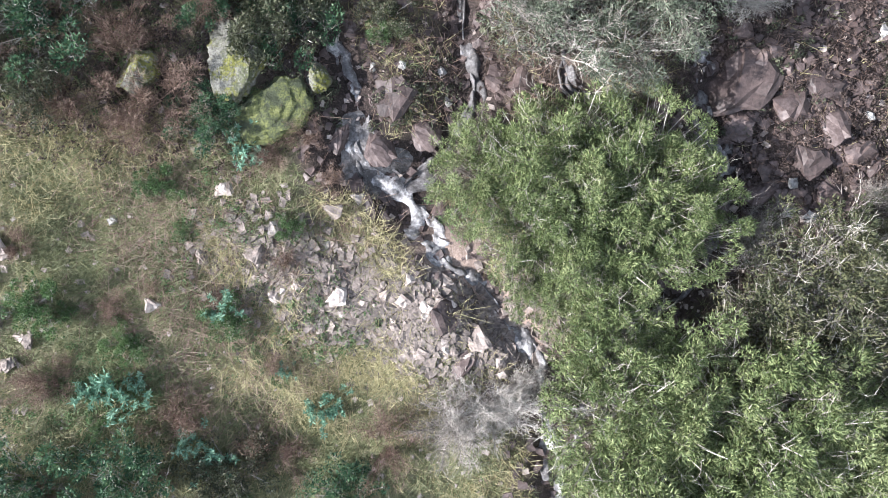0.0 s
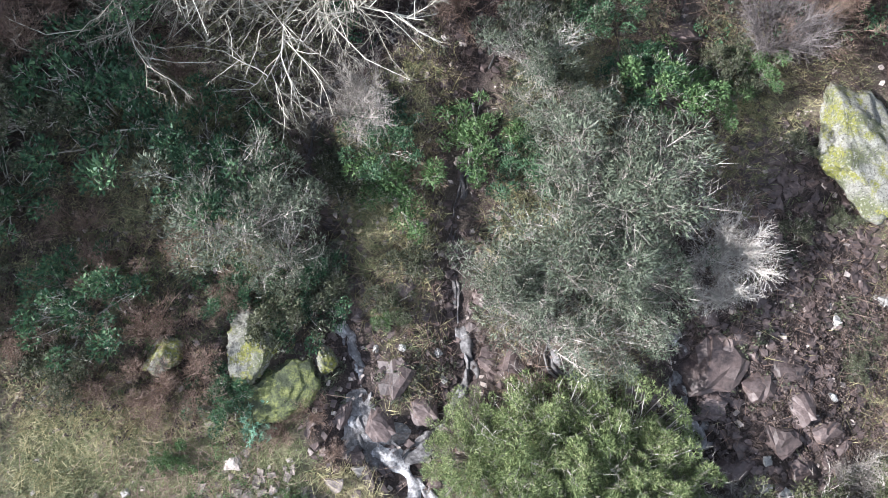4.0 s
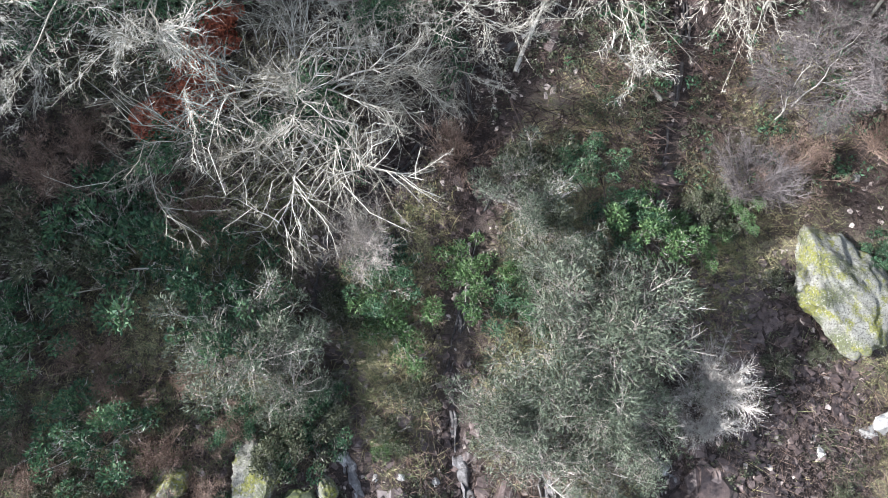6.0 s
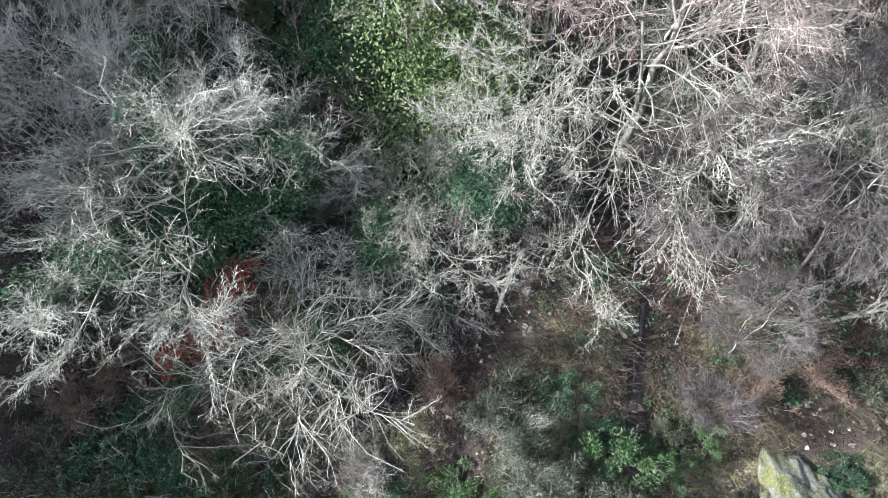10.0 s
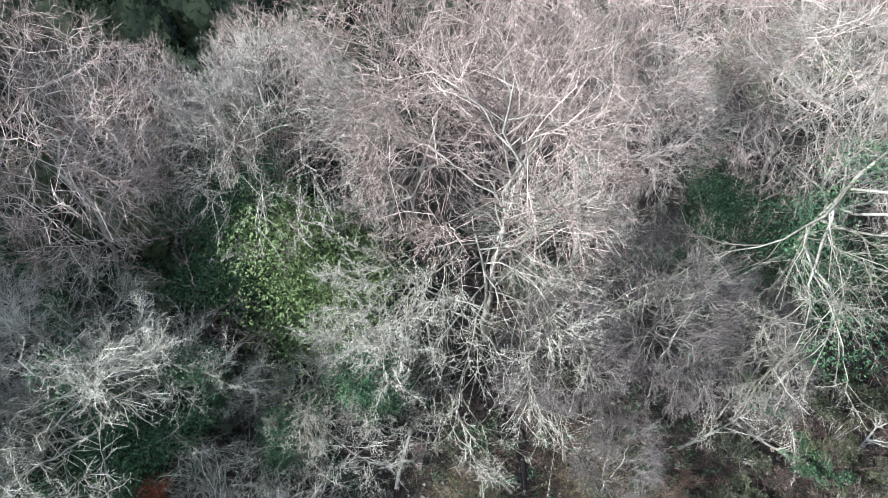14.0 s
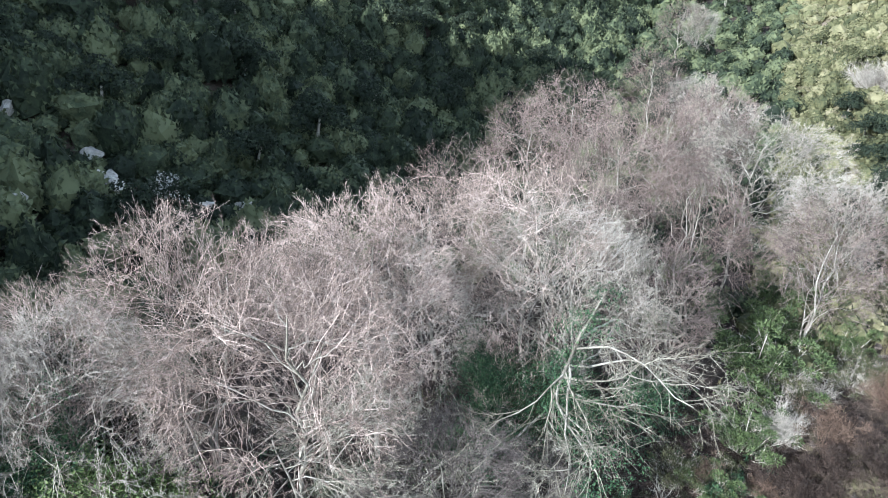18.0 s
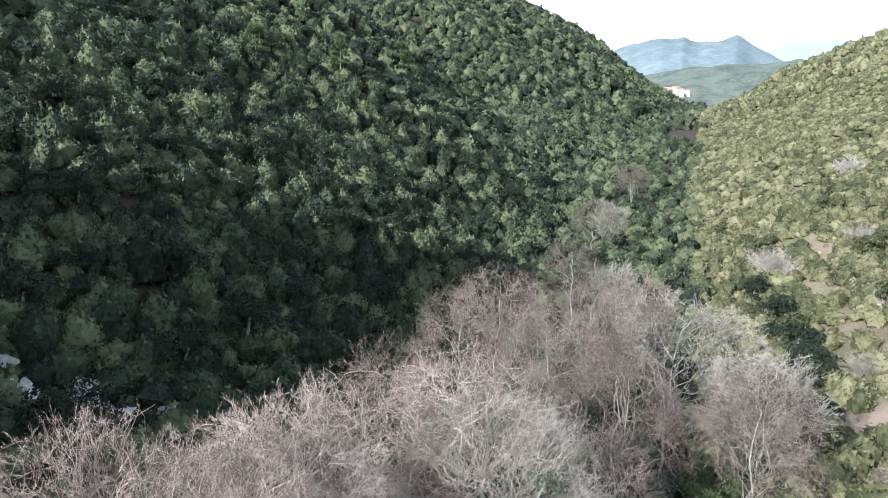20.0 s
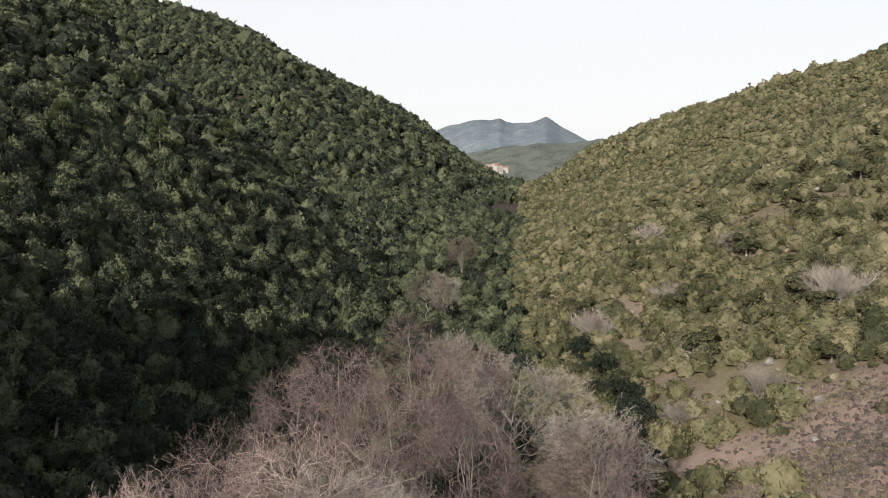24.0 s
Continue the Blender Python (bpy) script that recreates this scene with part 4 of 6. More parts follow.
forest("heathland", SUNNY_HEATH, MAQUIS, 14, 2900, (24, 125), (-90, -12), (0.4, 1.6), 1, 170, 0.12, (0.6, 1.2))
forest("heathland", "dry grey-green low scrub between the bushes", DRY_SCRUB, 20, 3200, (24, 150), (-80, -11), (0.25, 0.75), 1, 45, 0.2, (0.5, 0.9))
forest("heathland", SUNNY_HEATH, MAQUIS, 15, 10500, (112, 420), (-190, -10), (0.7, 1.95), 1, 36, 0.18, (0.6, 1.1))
forest("heathland", "olive-green heath and low oaks on the far slope", MAQUIS, 16, 3600, (390, 1000), (-260, -6), (2.4, 4.5), 1, 18, 0.3)


# ---- single trees on the slopes ----
def oak(seed, r, mat, label, group):
    rng = np.random.default_rng(seed)
    ob = tagged(new("evergreen_tree"), label, "tree", group=group)
    c, q = clumps(rng, 16, r * 0.8, r * 1.7, r * 0.36)
    child("crown", mesh_of("crown", *crown_cloud(rng, c, q, 2600, 0.1), mat), ob)["kind"] = "stuff"
    t = wander(rng, (0, 0, -0.3), (0, 0, 1), r * 1.2, 4, 0.1, 0.05)
    child("trunk", mesh_of("trunk", *tubes([(t, np.linspace(0.16, 0.08, 5))], 6), BARK, True), ob)
    return ob


def tree_set(kinds, seed, count, s_range, d_range, sizes):
    rng = np.random.default_rng(seed)
    for x, y in slope_places(rng, count, s_range, d_range):
        put_copy(kinds[rng.integers(len(kinds))], x, y, rng.uniform(0, 360), rng.uniform(*sizes))


def remove_thing(ob):
    for o in (*ob.children_recursive, ob):
        bpy.data.objects.remove(o)


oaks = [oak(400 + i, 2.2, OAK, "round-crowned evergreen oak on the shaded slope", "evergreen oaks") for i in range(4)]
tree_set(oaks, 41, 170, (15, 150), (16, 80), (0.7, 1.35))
for i, (x, y, k) in enumerate([(69, 40.5, 1.0), (61, 33.3, 1.0), (53.4, 28.1, 1.1), (47, 24.0, 0.9), (49.5, 28, 1.0), (42, 21.6, 0.8), (75, 47, 0.9), (64, 37.5, 0.8), (57, 31, 0.9), (72, 69, 0.9), (61, 60, 1.0), (82, 74, 0.8), (66, 64, 0.8), (55, 54, 0.9)]):
    put_copy(oaks[i % 4], x, y, 50 * i, k, label="dark evergreen oak at the edge of the valley floor")
for o in oaks:
    remove_thing(o)
heaths = [oak(410 + i, 1.6, MAQUIS, "olive-green bushy oak on the sunlit slope", "bushes of the sunlit slope") for i in range(3)]
tree_set(heaths, 42, 120, (18, 120), (-70, -13), (0.6, 1.3))
for o in heaths:
    remove_thing(o)


def pine(seed, tall):
    rng = np.random.default_rng(seed)
    ob = tagged(new("pine_tree"), "slender pine standing above the oak woodland", "tree", group="pines on the slope")
    t = wander(rng, (0, 0, -0.3), (0, 0, 1), tall, 6, 0.03, 0.05)
    child("trunk", mesh_of("trunk", *tubes([(t, np.linspace(0.17, 0.05, 7))], 6), BARK, True), ob)
    cs, rs, lines = [], [], []
    for k in range(26):
        f = rng.uniform(0.5, 1.0)
        w = rng.normal(size=3) * (1, 1, 0.15)
        w /= np.linalg.norm(w)
        p = t[3] + (t[6] - t[3]) * (f - 0.5) * 2
        e = p + w * tall * 0.2 * (1.25 - f) * 1.4
        lines.append((np.array([p, (p + e) / 2 + (0, 0, 0.1), e]), (0.04, 0.03, 0.015)))
        cs.append(e); rs.append(tall * 0.085 * rng.uniform(0.7, 1.2))
    child("branchwork", mesh_of("branchwork", *tubes(lines, 4), BARK), ob)["kind"] = "stuff"
    child("crown", mesh_of("crown", *sprig_cloud(rng, cs, rs, 3200, 0.4, 0.085, 0.7), PINE), ob)["kind"] = "stuff"
    return ob


pines = [pine(500 + i, 9.0) for i in range(3)]
for i, (x, y, s) in enumerate([(85, 142, 1.0), (141, 231, 1.2), (69, 195, 1.5), (90, 230, 1.6), (63, 127, 0.9), (46, 125, 0.9), (105, 145, 0.8), (110, 250, 1.4), (78, 205, 1.5), (98, 215, 1.3), (75, 180, 1.2)]):
    put_copy(pines[i % 3], x, y, 77 * i, s)
for o in pines:
    remove_thing(o)

# ---- far hills ----
def far_ridge(name, label, seed, distance, az_lo, az_hi, top, rough, mat, middle, wide, peaks=()):
    """A ridge of hills across the end of the valley, cut by gullies, with a body behind its crest."""
    n = 260
    az = np.linspace(az_lo, az_hi, n)
    h = top * np.exp(-np.abs((az - middle) / wide) ** 4) + rough * fractal(az, az * 0, 1.6, 5, seed)
    for at, up, broad in peaks:
        h = h + up * np.exp(-np.abs((az - at) / broad) ** 1.4)
    back = np.linspace(-0.3, 0.25, 16)[:, None] * distance
    q = np.where(back < 0, 1 + back / (0.3 * distance), 1 - back / (0.25 * distance))
    r = distance + back + 0 * az
    x, y = r * np.sin(np.radians(az)), r * np.cos(np.radians(az))
    gully = fractal(x, y, distance * 0.09, 5, seed + 2)
    z = -120 + (h + 120) * q**0.8 + gully * distance * 0.012 * np.sin(np.clip(q, 0, 1) * math.pi)
    return tagged(new(name, mesh_of(name, np.stack([x, y, z], -1), grid_faces(n, 16), mat, True)), label, "hills", kind="structure")


# The bluish haze of distance is painted into these base colours.
HAZE_BLUE_HILL = material("hazed_blue_hill", [(0.3, (0.11, 0.145, 0.165)), (0.5, (0.145, 0.18, 0.2)), (0.7, (0.2, 0.235, 0.25))], 0.01, 0.06, 0.95, 0.0)
HAZE_PALE_HILL = material("hazed_pale_hill", [(0.3, (0.22, 0.28, 0.32)), (0.5, (0.26, 0.32, 0.36)), (0.7, (0.3, 0.36, 0.39))], 0.01, 0.06, 0.95, 0.0)
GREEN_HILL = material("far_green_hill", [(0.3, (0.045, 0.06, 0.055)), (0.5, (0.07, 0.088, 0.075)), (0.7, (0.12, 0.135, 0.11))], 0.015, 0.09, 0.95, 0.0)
far_ridge("mountain", "mountain ridge on the horizon with blue haze in its colour", 3, 4000, 36, 70, 186, 9, HAZE_BLUE_HILL, 52.0, 6.8, [(50.2, 14, 1.1), (51.8, 14, 0.8), (55.38, 36, 0.7)])
far_ridge("mountain", "ridge beyond the mountain with pale haze in its colour", 14, 6200, 44, 80, 262, 12, HAZE_PALE_HILL, 62.0, 9.0, [(59.2, 14, 1.5)])
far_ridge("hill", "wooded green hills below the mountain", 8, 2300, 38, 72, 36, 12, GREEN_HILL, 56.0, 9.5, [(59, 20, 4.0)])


# ---- far village ----
PLASTER = material("pale_plaster", [(0.3, (0.3, 0.28, 0.25)), (0.6, (0.42, 0.4, 0.37))], 0.3, 2.0, 0.9, 0.0)
ROOF_TILE = material("faded_roof_tile", [(0.3, (0.3, 0.16, 0.11)), (0.6, (0.42, 0.26, 0.19))], 0.4, 2.0, 0.9, 0.0)


def house(seed, x, y, z):
    rng = np.random.default_rng(seed)
    ob = tagged(new("house"), "small pale village house with a faded tiled roof", "house", group="houses of the far village")
    a, b, h, r = rng.uniform(6, 12), rng.uniform(4, 6), rng.uniform(5, 8), rng.uniform(1.5, 2.5)
    box = [(sx * a, sy * b, sz) for sz in (-6, h) for sx, sy in ((-1, -1), (1, -1), (1, 1), (-1, 1))]
    child("wall", mesh_of("wall", box, [(0, 1, 5, 4), (1, 2, 6, 5), (2, 3, 7, 6), (3, 0, 4, 7), (4, 5, 6, 7)], PLASTER), ob)
    e = 0.6
    roof = [(-a - e, -b - e, h), (a + e, -b - e, h), (a + e, b + e, h), (-a - e, b + e, h), (-a - e, 0, h + r), (a + e, 0, h + r)]
    child("roof", mesh_of("roof", roof, [(0, 1, 5), (0, 5, 4), (2, 3, 4), (2, 4, 5), (0, 4, 3), (1, 2, 5), (0, 3, 2), (0, 2, 1)], ROOF_TILE), ob)
    ob.matrix_world = pose(x, y, z, 0, 0, rng.uniform(0, 360))
    return ob


rng = np.random.default_rng(19)
for i in range(16):
    az, r = math.radians(rng.normal(51.2, 0.8)), rng.uniform(1500, 1640)
    x, y = r * math.sin(az), r * math.cos(az)
    house(700 + i, x, y, max(height(x, y), -8.0 - rng.uniform(0, 16)))

# ---- stones ----
def stone_mesh(seed, mat, flat=0.7, points=13):
    rng = np.random.default_rng(seed)
    bm = bmesh.new()
    for p in rng.normal(size=(points, 3)):
        p = p / np.linalg.norm(p) * rng.uniform(0.8, 1.0)
        bm.verts.new((p[0] * 0.5, p[1] * 0.5 * rng.uniform(0.8, 1.0), p[2] * 0.5 * flat))
    bmesh.ops.convex_hull(bm, input=bm.verts)
    bmesh.ops.subdivide_edges(bm, edges=bm.edges[:], cuts=2, use_grid_fill=True)
    for v in bm.verts:
        v.co += v.co.normalized() * (0.05 * noise.fractal(v.co * 5 + Vector((seed, 0, 0)), 1.0, 2.0, 3) + 0.02 * rng.normal())
    bmesh.ops.triangulate(bm, faces=bm.faces[:])
    me = bpy.data.meshes.new("stone")
    bm.to_mesh(me)
    bm.free()
    me.materials.append(mat)
    return me


GREY_STONES = [stone_mesh(100 + i, ROCK) for i in range(7)]
RED_STONES = [stone_mesh(120 + i, RED_ROCK, 0.5, 15) for i in range(7)]
WHITE_STONES = [stone_mesh(140 + i, WHITE_ROCK, 0.6) for i in range(3)]
PALE_CRAGS = [stone_mesh(150 + i, LIMESTONE, 0.8, 17) for i in range(4)]


def stone(rng, shapes, x, y, size, label, group, sink=0.3, name="rock"):
    ob = tagged(new(name, shapes[rng.integers(len(shapes))]), label, "rock", group=group)
    w = size * rng.uniform(0.85, 1.15, 3)
    ob.matrix_world = pose(x, y, height(x, y) + size * (0.35 - sink), rng.uniform(-18, 18), rng.uniform(-18, 18), rng.uniform(0, 360)) @ Matrix.Diagonal((*w, 1))
    return ob


rng = np.random.default_rng(77)
GREY_LABEL, RED_LABEL = "angular grey-pink rock lying on the slope", "wet reddish rock slab beside the stream"
for x, y, s in [(0.76, -0.4, 0.85), (1.33, -1.12, 0.55), (-0.77, 0.43, 0.5), (-1.13, 0.3, 0.45), (0.08, 0.8, 0.4), (-3.94, 1.34, 0.7), (-4.17, 0.99, 0.6), (-3.56, 0.45, 0.6),
                (-2.23, 0.53, 0.62), (-2.4, 2.32, 0.61), (-5.03, 1.3, 0.5), (-6.08, 0.24, 0.5), (-4.6, 2.63, 0.5), (-9.06, 1.37, 0.7), (-9.15, -0.04, 0.8), (-8.56, -0.51, 0.55), (-8.92, -1.0, 0.55), (-1.9, 2.6, 0.5)]:
    stone(rng, GREY_STONES, x, y, s, GREY_LABEL, "rocks of the scree")
for i in range(95):  # the scree, a bent band across the slope
    k = rng.random()
    x, y = -4.4 + 5.6 * k + rng.normal() * 0.35, 1.3 - 1.9 * k + rng.normal() * (0.35 + 0.25 * math.sin(3 * k))
    stone(rng, GREY_STONES, x, y, rng.uniform(0.14, 0.4), GREY_LABEL, "rocks of the scree")
for i in range(18):
    stone(rng, GREY_STONES, -9.1 + rng.normal() * 0.5, 0.4 + rng.normal() * 0.9, rng.uniform(0.15, 0.45), GREY_LABEL, "rocks of the scree")
for x, y, s in [(6.33, 5.01, 1.9), (7.3, 4.68, 1.2), (7.88, 5.03, 1.1), (8.26, 4.21, 1.3), (8.74, 3.63, 1.2), (7.52, 3.48, 1.2), (8.26, 2.82, 1.1), (6.7, 2.81, 1.2), (6.2, 4.3, 1.0), (4.27, 4.58, 1.1),
                (-1.05, 4.58, 1.3), (-0.33, 4.05, 1.1), (-1.3, 3.63, 1.0), (1.1, 5.09, 1.0), (1.69, 5.08, 1.1), (-1.64, 2.35, 0.9), (-0.03, 0.08, 1.0), (0.47, -0.89, 0.9), (0.97, -1.5, 0.8), (4.96, -0.23, 1.0), (5.73, -0.22, 0.9), (2.55, 15.0, 1.2), (5.3, 12.3, 1.3)]:
    stone(rng, RED_STONES, x, y, s, RED_LABEL, "slabs along the stream", 0.4)
for i in range(62):  # broken slabs of the cascades
    if i < 28:
        x, y = rng.uniform(6.0, 10.0), rng.uniform(1.6, 8.5)
    else:
        pts, w = STREAMS[i % 3]
        j = rng.integers(4, len(pts) - 3)
        x, y = np.array(pts[j]) + rng.normal(size=2) * 0.55
        if from_water(np.array([x]), np.array([y]))[0] < w * 0.8:
            x += 0.5
    stone(rng, RED_STONES, x, y, rng.uniform(0.25, 0.75), RED_LABEL, "slabs along the stream", 0.38)
for x, y, s in [(9.05, 6.11, 0.36), (7.28, 2.39, 0.4), (7.71, 2.27, 0.42), (7.33, 2.96, 0.38), (-1.53, 5.27, 0.28), (-0.1, 5.22, 0.3), (0.03, 4.66, 0.3), (-0.94, 5.29, 0.26), (2.25, 15.74, 0.4), (9.97, 12.25, 0.4), (8.9, 4.4, 0.3), (-6.9, 2.0, 0.35), (10.65, 6.79, 0.9), (10.2, 6.6, 0.6)]:
    stone(rng, WHITE_STONES, x, y, s, "pale stone lying in the open", "pale stones")
for i in range(40):  # outcrop on the shaded slope, a broken band with a scatter beside it
    k = rng.random()
    x, y = ((-2 + 12 * k + rng.normal() * 0.7, 51.5 - 7.0 * k + rng.normal() * 0.9) if i < 28 else (-4 + rng.normal() * 3.5, 43.5 + rng.normal() * 2.5))
    stone(rng, PALE_CRAGS, x, y, rng.uniform(0.6, 1.2) * rng.choice((0.7, 1.0, 1.7)), "weathered white rock of a hillside outcrop", "outcrop rocks", -0.1)


for i in range(20):  # ledges on the sunlit slope
    cx, cy, w = ((124, 32, 4.0), (116, 88, 2.6), (56, 17.7, 3.0), (66, 22, 3.0))[i % 4]
    stone(rng, WHITE_STONES, cx + rng.normal() * w, cy + rng.normal() * w, rng.uniform(0.5, 1.5), "pale weathered rock on the sunlit slope", "rocks of the sunlit slope", 0.15)


def gravel(name, label, seed, count, spread, sizes, mat):
    """Small stones past counting."""
    rng = np.random.default_rng(seed)
    p = spread(rng, count)
    z = land(p[:, 0], p[:, 1])
    base = np.array([(i, j, k) for k in (-0.5, 0.5) for j in (-0.6, 0.6) for i in (-0.8, 0.8)])
    tri = np.array([(4, 5, 7), (4, 7, 6), (0, 1, 5), (0, 5, 4), (1, 3, 7), (1, 7, 5), (3, 2, 6), (3, 6, 7), (2, 0, 4), (2, 4, 6)])
    a, s = rng.uniform(0, 6.28, len(p)), rng.uniform(*sizes, len(p))
    c, n = np.cos(a)[:, None], np.sin(a)[:, None]
    b = base[None] * rng.uniform(0.45, 1.25, (len(p), 8, 3)) + rng.normal(size=(len(p), 8, 3)) * 0.1
    v = np.stack([b[..., 0] * c - b[..., 1] * n, b[..., 0] * n + b[..., 1] * c, b[..., 2]], -1) * s[:, None, None] + np.stack([p[:, 0], p[:, 1], z], -1)[:, None]
    f = (tri[None] + np.arange(len(p))[:, None, None] * 8).reshape(-1, 3)
    return tagged(new(name, mesh_of(name, v, f, mat)), label, "stones", kind="stuff")


def band(rng, n):
    k = rng.random(n)
    return np.stack([-4.6 + 6.2 * k + rng.normal(size=n) * 0.5, 1.4 - 2.2 * k + rng.normal(size=n) * 0.55], 1)


def bed(rng, n):
    p = np.concatenate([rng.uniform((5.6, 1.0), (10.5, 10.5), (n // 2, 2)), rng.uniform((-6, -4), (11, 17), (n * 3, 2))])
    q = p[(from_water(p[:, 0], p[:, 1]) < 1.1) | (np.arange(len(p)) < n // 2)]
    return q[:n]


gravel("gravel", "broken grey stones of the scree", 5, 3400, band, (0.03, 0.15), ROCK)
gravel("gravel", "reddish stones along the stream", 6, 4200, bed, (0.02, 0.15), RED_ROCK)
gravel("gravel", "clods and stones on the dark earth", 8, 3600, lambda r, n: r.uniform((-11, 5), (12, 14), (n, 2)), (0.015, 0.09), RED_ROCK)
gravel("gravel", "broken stones on the bare bank", 9, 2600, lambda r, n: r.normal((47, 11), (9, 4.5), (n, 2)), (0.05, 0.3), ROCK)
gravel("gravel", "scattered stones in the turf", 7, 3500, lambda r, n: r.uniform((-12, -6), (14, 16), (n, 2)), (0.02, 0.1), ROCK)


# ---- boulders ----
def lichen_material():
    m = material("lichen_rock", [(0.25, (0.045, 0.042, 0.036)), (0.5, (0.105, 0.1, 0.086)), (0.75, (0.18, 0.172, 0.15))], 1.8, 16.0, 0.95, 1.0)
    nt = m.node_tree
    N, L = nt.nodes.new, nt.links.new
    bsdf = next(n for n in nt.nodes if n.type == "BSDF_PRINCIPLED")
    old = bsdf.inputs["Base Color"].links[0].from_socket
    geo = N("ShaderNodeNewGeometry")
    for scale, lo, hi, col in ((9.0, 0.48, 0.6, (0.135, 0.13, 0.108, 1)), (1.3, 0.46, 0.57, (0.06, 0.064, 0.03, 1)), (2.1, 0.5, 0.58, (0.105, 0.104, 0.022, 1)), (17.0, 0.54, 0.62, (0.17, 0.165, 0.14, 1)), (24.0, 0.52, 0.62, (0.042, 0.038, 0.032, 1))):
        n, r, x = N("ShaderNodeTexNoise"), N("ShaderNodeMapRange"), N("ShaderNodeMix")
        n.inputs["Scale"].default_value, n.inputs["Detail"].default_value, n.inputs["Roughness"].default_value = scale, 6.0, 0.7
        L(geo.outputs["Position"], n.inputs["Vector"]); L(n.outputs["Fac"], r.inputs["Value"])
        r.inputs["From Min"].default_value, r.inputs["From Max"].default_value = lo, hi
        x.data_type = "RGBA"
        x.inputs[7].default_value = col
        L(r.outputs["Result"], x.inputs["Factor"]); L(old, x.inputs[6])
        old = x.outputs[2]
    L(old, bsdf.inputs["Base Color"])
    return m


LICHEN = lichen_material()
MOSS = material("yellow_green_moss", [(0.3, (0.035, 0.04, 0.022)), (0.45, (0.075, 0.082, 0.03)), (0.55, (0.12, 0.125, 0.04)), (0.7, (0.14, 0.136, 0.105))], 3.5, 22.0, 0.95, 0.8)


def boulder(seed, x, y, size, turn, label, mat=LICHEN, sink=0.35):
    rng = np.random.default_rng(seed)
    bm = bmesh.new()
    bmesh.ops.create_icosphere(bm, subdivisions=5, radius=0.5)
    cuts = [(n / np.linalg.norm(n), rng.uniform(0.24, 0.42)) for n in rng.normal(size=(14, 3))]
    for v in bm.verts:
        p = np.array(v.co)
        for n, h in cuts:
            over = p @ n - h
            if over > 0:
                p = p - n * over * 0.95
        q = Vector(p)
        q += q.normalized() * (0.07 * noise.fractal(q * 4.5 + Vector((seed, 0, 0)), 1.0, 2.0, 4) + 0.035 * noise.fractal(q * 13, 1.0, 2.0, 4))
        v.co = q
    me = bpy.data.meshes.new("boulder")
    bm.to_mesh(me)
    bm.free()
    for f in me.polygons:
        f.use_smooth = True
    me.materials.append(mat)
    ob = tagged(new("boulder", me), label, "boulder", group="boulders")
    ob.matrix_world = pose(x, y, height(x, y) + size[2] * (0.5 - sink), 0, 0, turn) @ Matrix.Diagonal((*size, 1))
    return ob


boulder(4, -4.3, 5.25, (1.75, 2.0, 0.95), 35, "boulder covered in white and yellow-green lichen")
boulder(9, -3.6, 4.3, (1.7, 1.5, 0.6), 40, "low boulder under yellow-green moss", MOSS)
boulder(6, 9.55, 10.1, (2.3, 4.0, 1.5), 8, "large boulder with grey and yellow lichen above the stream")
boulder(7, -2.7, 4.9, (0.6, 0.8, 0.5), 20, "small lichen-covered boulder beside the water")
boulder(12, -6.2, 5.0, (1.2, 1.0, 0.8), 70, "half-buried boulder among dry stems")


# ---- running water ----
def water_material():
    m = bpy.data.materials.new("running_water")
    m.use_nodes = True
    nt = m.node_tree
    N, L = nt.nodes.new, nt.links.new
    bsdf = next(n for n in nt.nodes if n.type == "BSDF_PRINCIPLED")
    geo, n1, n2, r, x = N("ShaderNodeNewGeometry"), N("ShaderNodeTexNoise"), N("ShaderNodeTexNoise"), N("ShaderNodeValToRGB"), N("ShaderNodeMath")
    for n, s in ((n1, 2.2), (n2, 11.0)):
        n.inputs["Scale"].default_value, n.inputs["Detail"].default_value, n.inputs["Roughness"].default_value = s, 5.0, 0.7
        L(geo.outputs["Position"], n.inputs["Vector"])
    x.operation = "MULTIPLY_ADD"
    L(n1.outputs["Fac"], x.inputs[0]); x.inputs[1].default_value = 0.6
    y = N("ShaderNodeMath"); y.operation = "MULTIPLY"
    L(n2.outputs["Fac"], y.inputs[0]); y.inputs[1].default_value = 0.5
    L(y.outputs[0], x.inputs[2])
    els = r.color_ramp.elements
    els[0].position, els[0].color = 0.46, (0.045, 0.04, 0.038, 1)
    els[1].position, els[1].color = 0.78, (0.44, 0.425, 0.415, 1)
    els.new(0.61).color = (0.14, 0.13, 0.127, 1)
    at, q = N("ShaderNodeAttribute"), N("ShaderNodeMath")
    at.attribute_name, q.operation = "foam", "MULTIPLY_ADD"
    L(at.outputs["Fac"], q.inputs[0]); q.inputs[1].default_value = 0.3; L(x.outputs[0], q.inputs[2])
    s = N("ShaderNodeMath"); s.operation = "SUBTRACT"
    L(q.outputs[0], s.inputs[0]); s.inputs[1].default_value = 0.2
    L(s.outputs[0], r.inputs["Fac"]); L(r.outputs["Color"], bsdf.inputs["Base Color"])
    bsdf.inputs["Roughness"].default_value, bsdf.inputs["Specular IOR Level"].default_value = 0.5, 0.25
    bp = N("ShaderNodeBump")
    bp.inputs["Strength"].default_value, bp.inputs["Distance"].default_value = 0.8, 0.08
    L(x.outputs[0], bp.inputs["Height"]); L(bp.outputs["Normal"], bsdf.inputs["Normal"])
    return m


WATER = water_material()


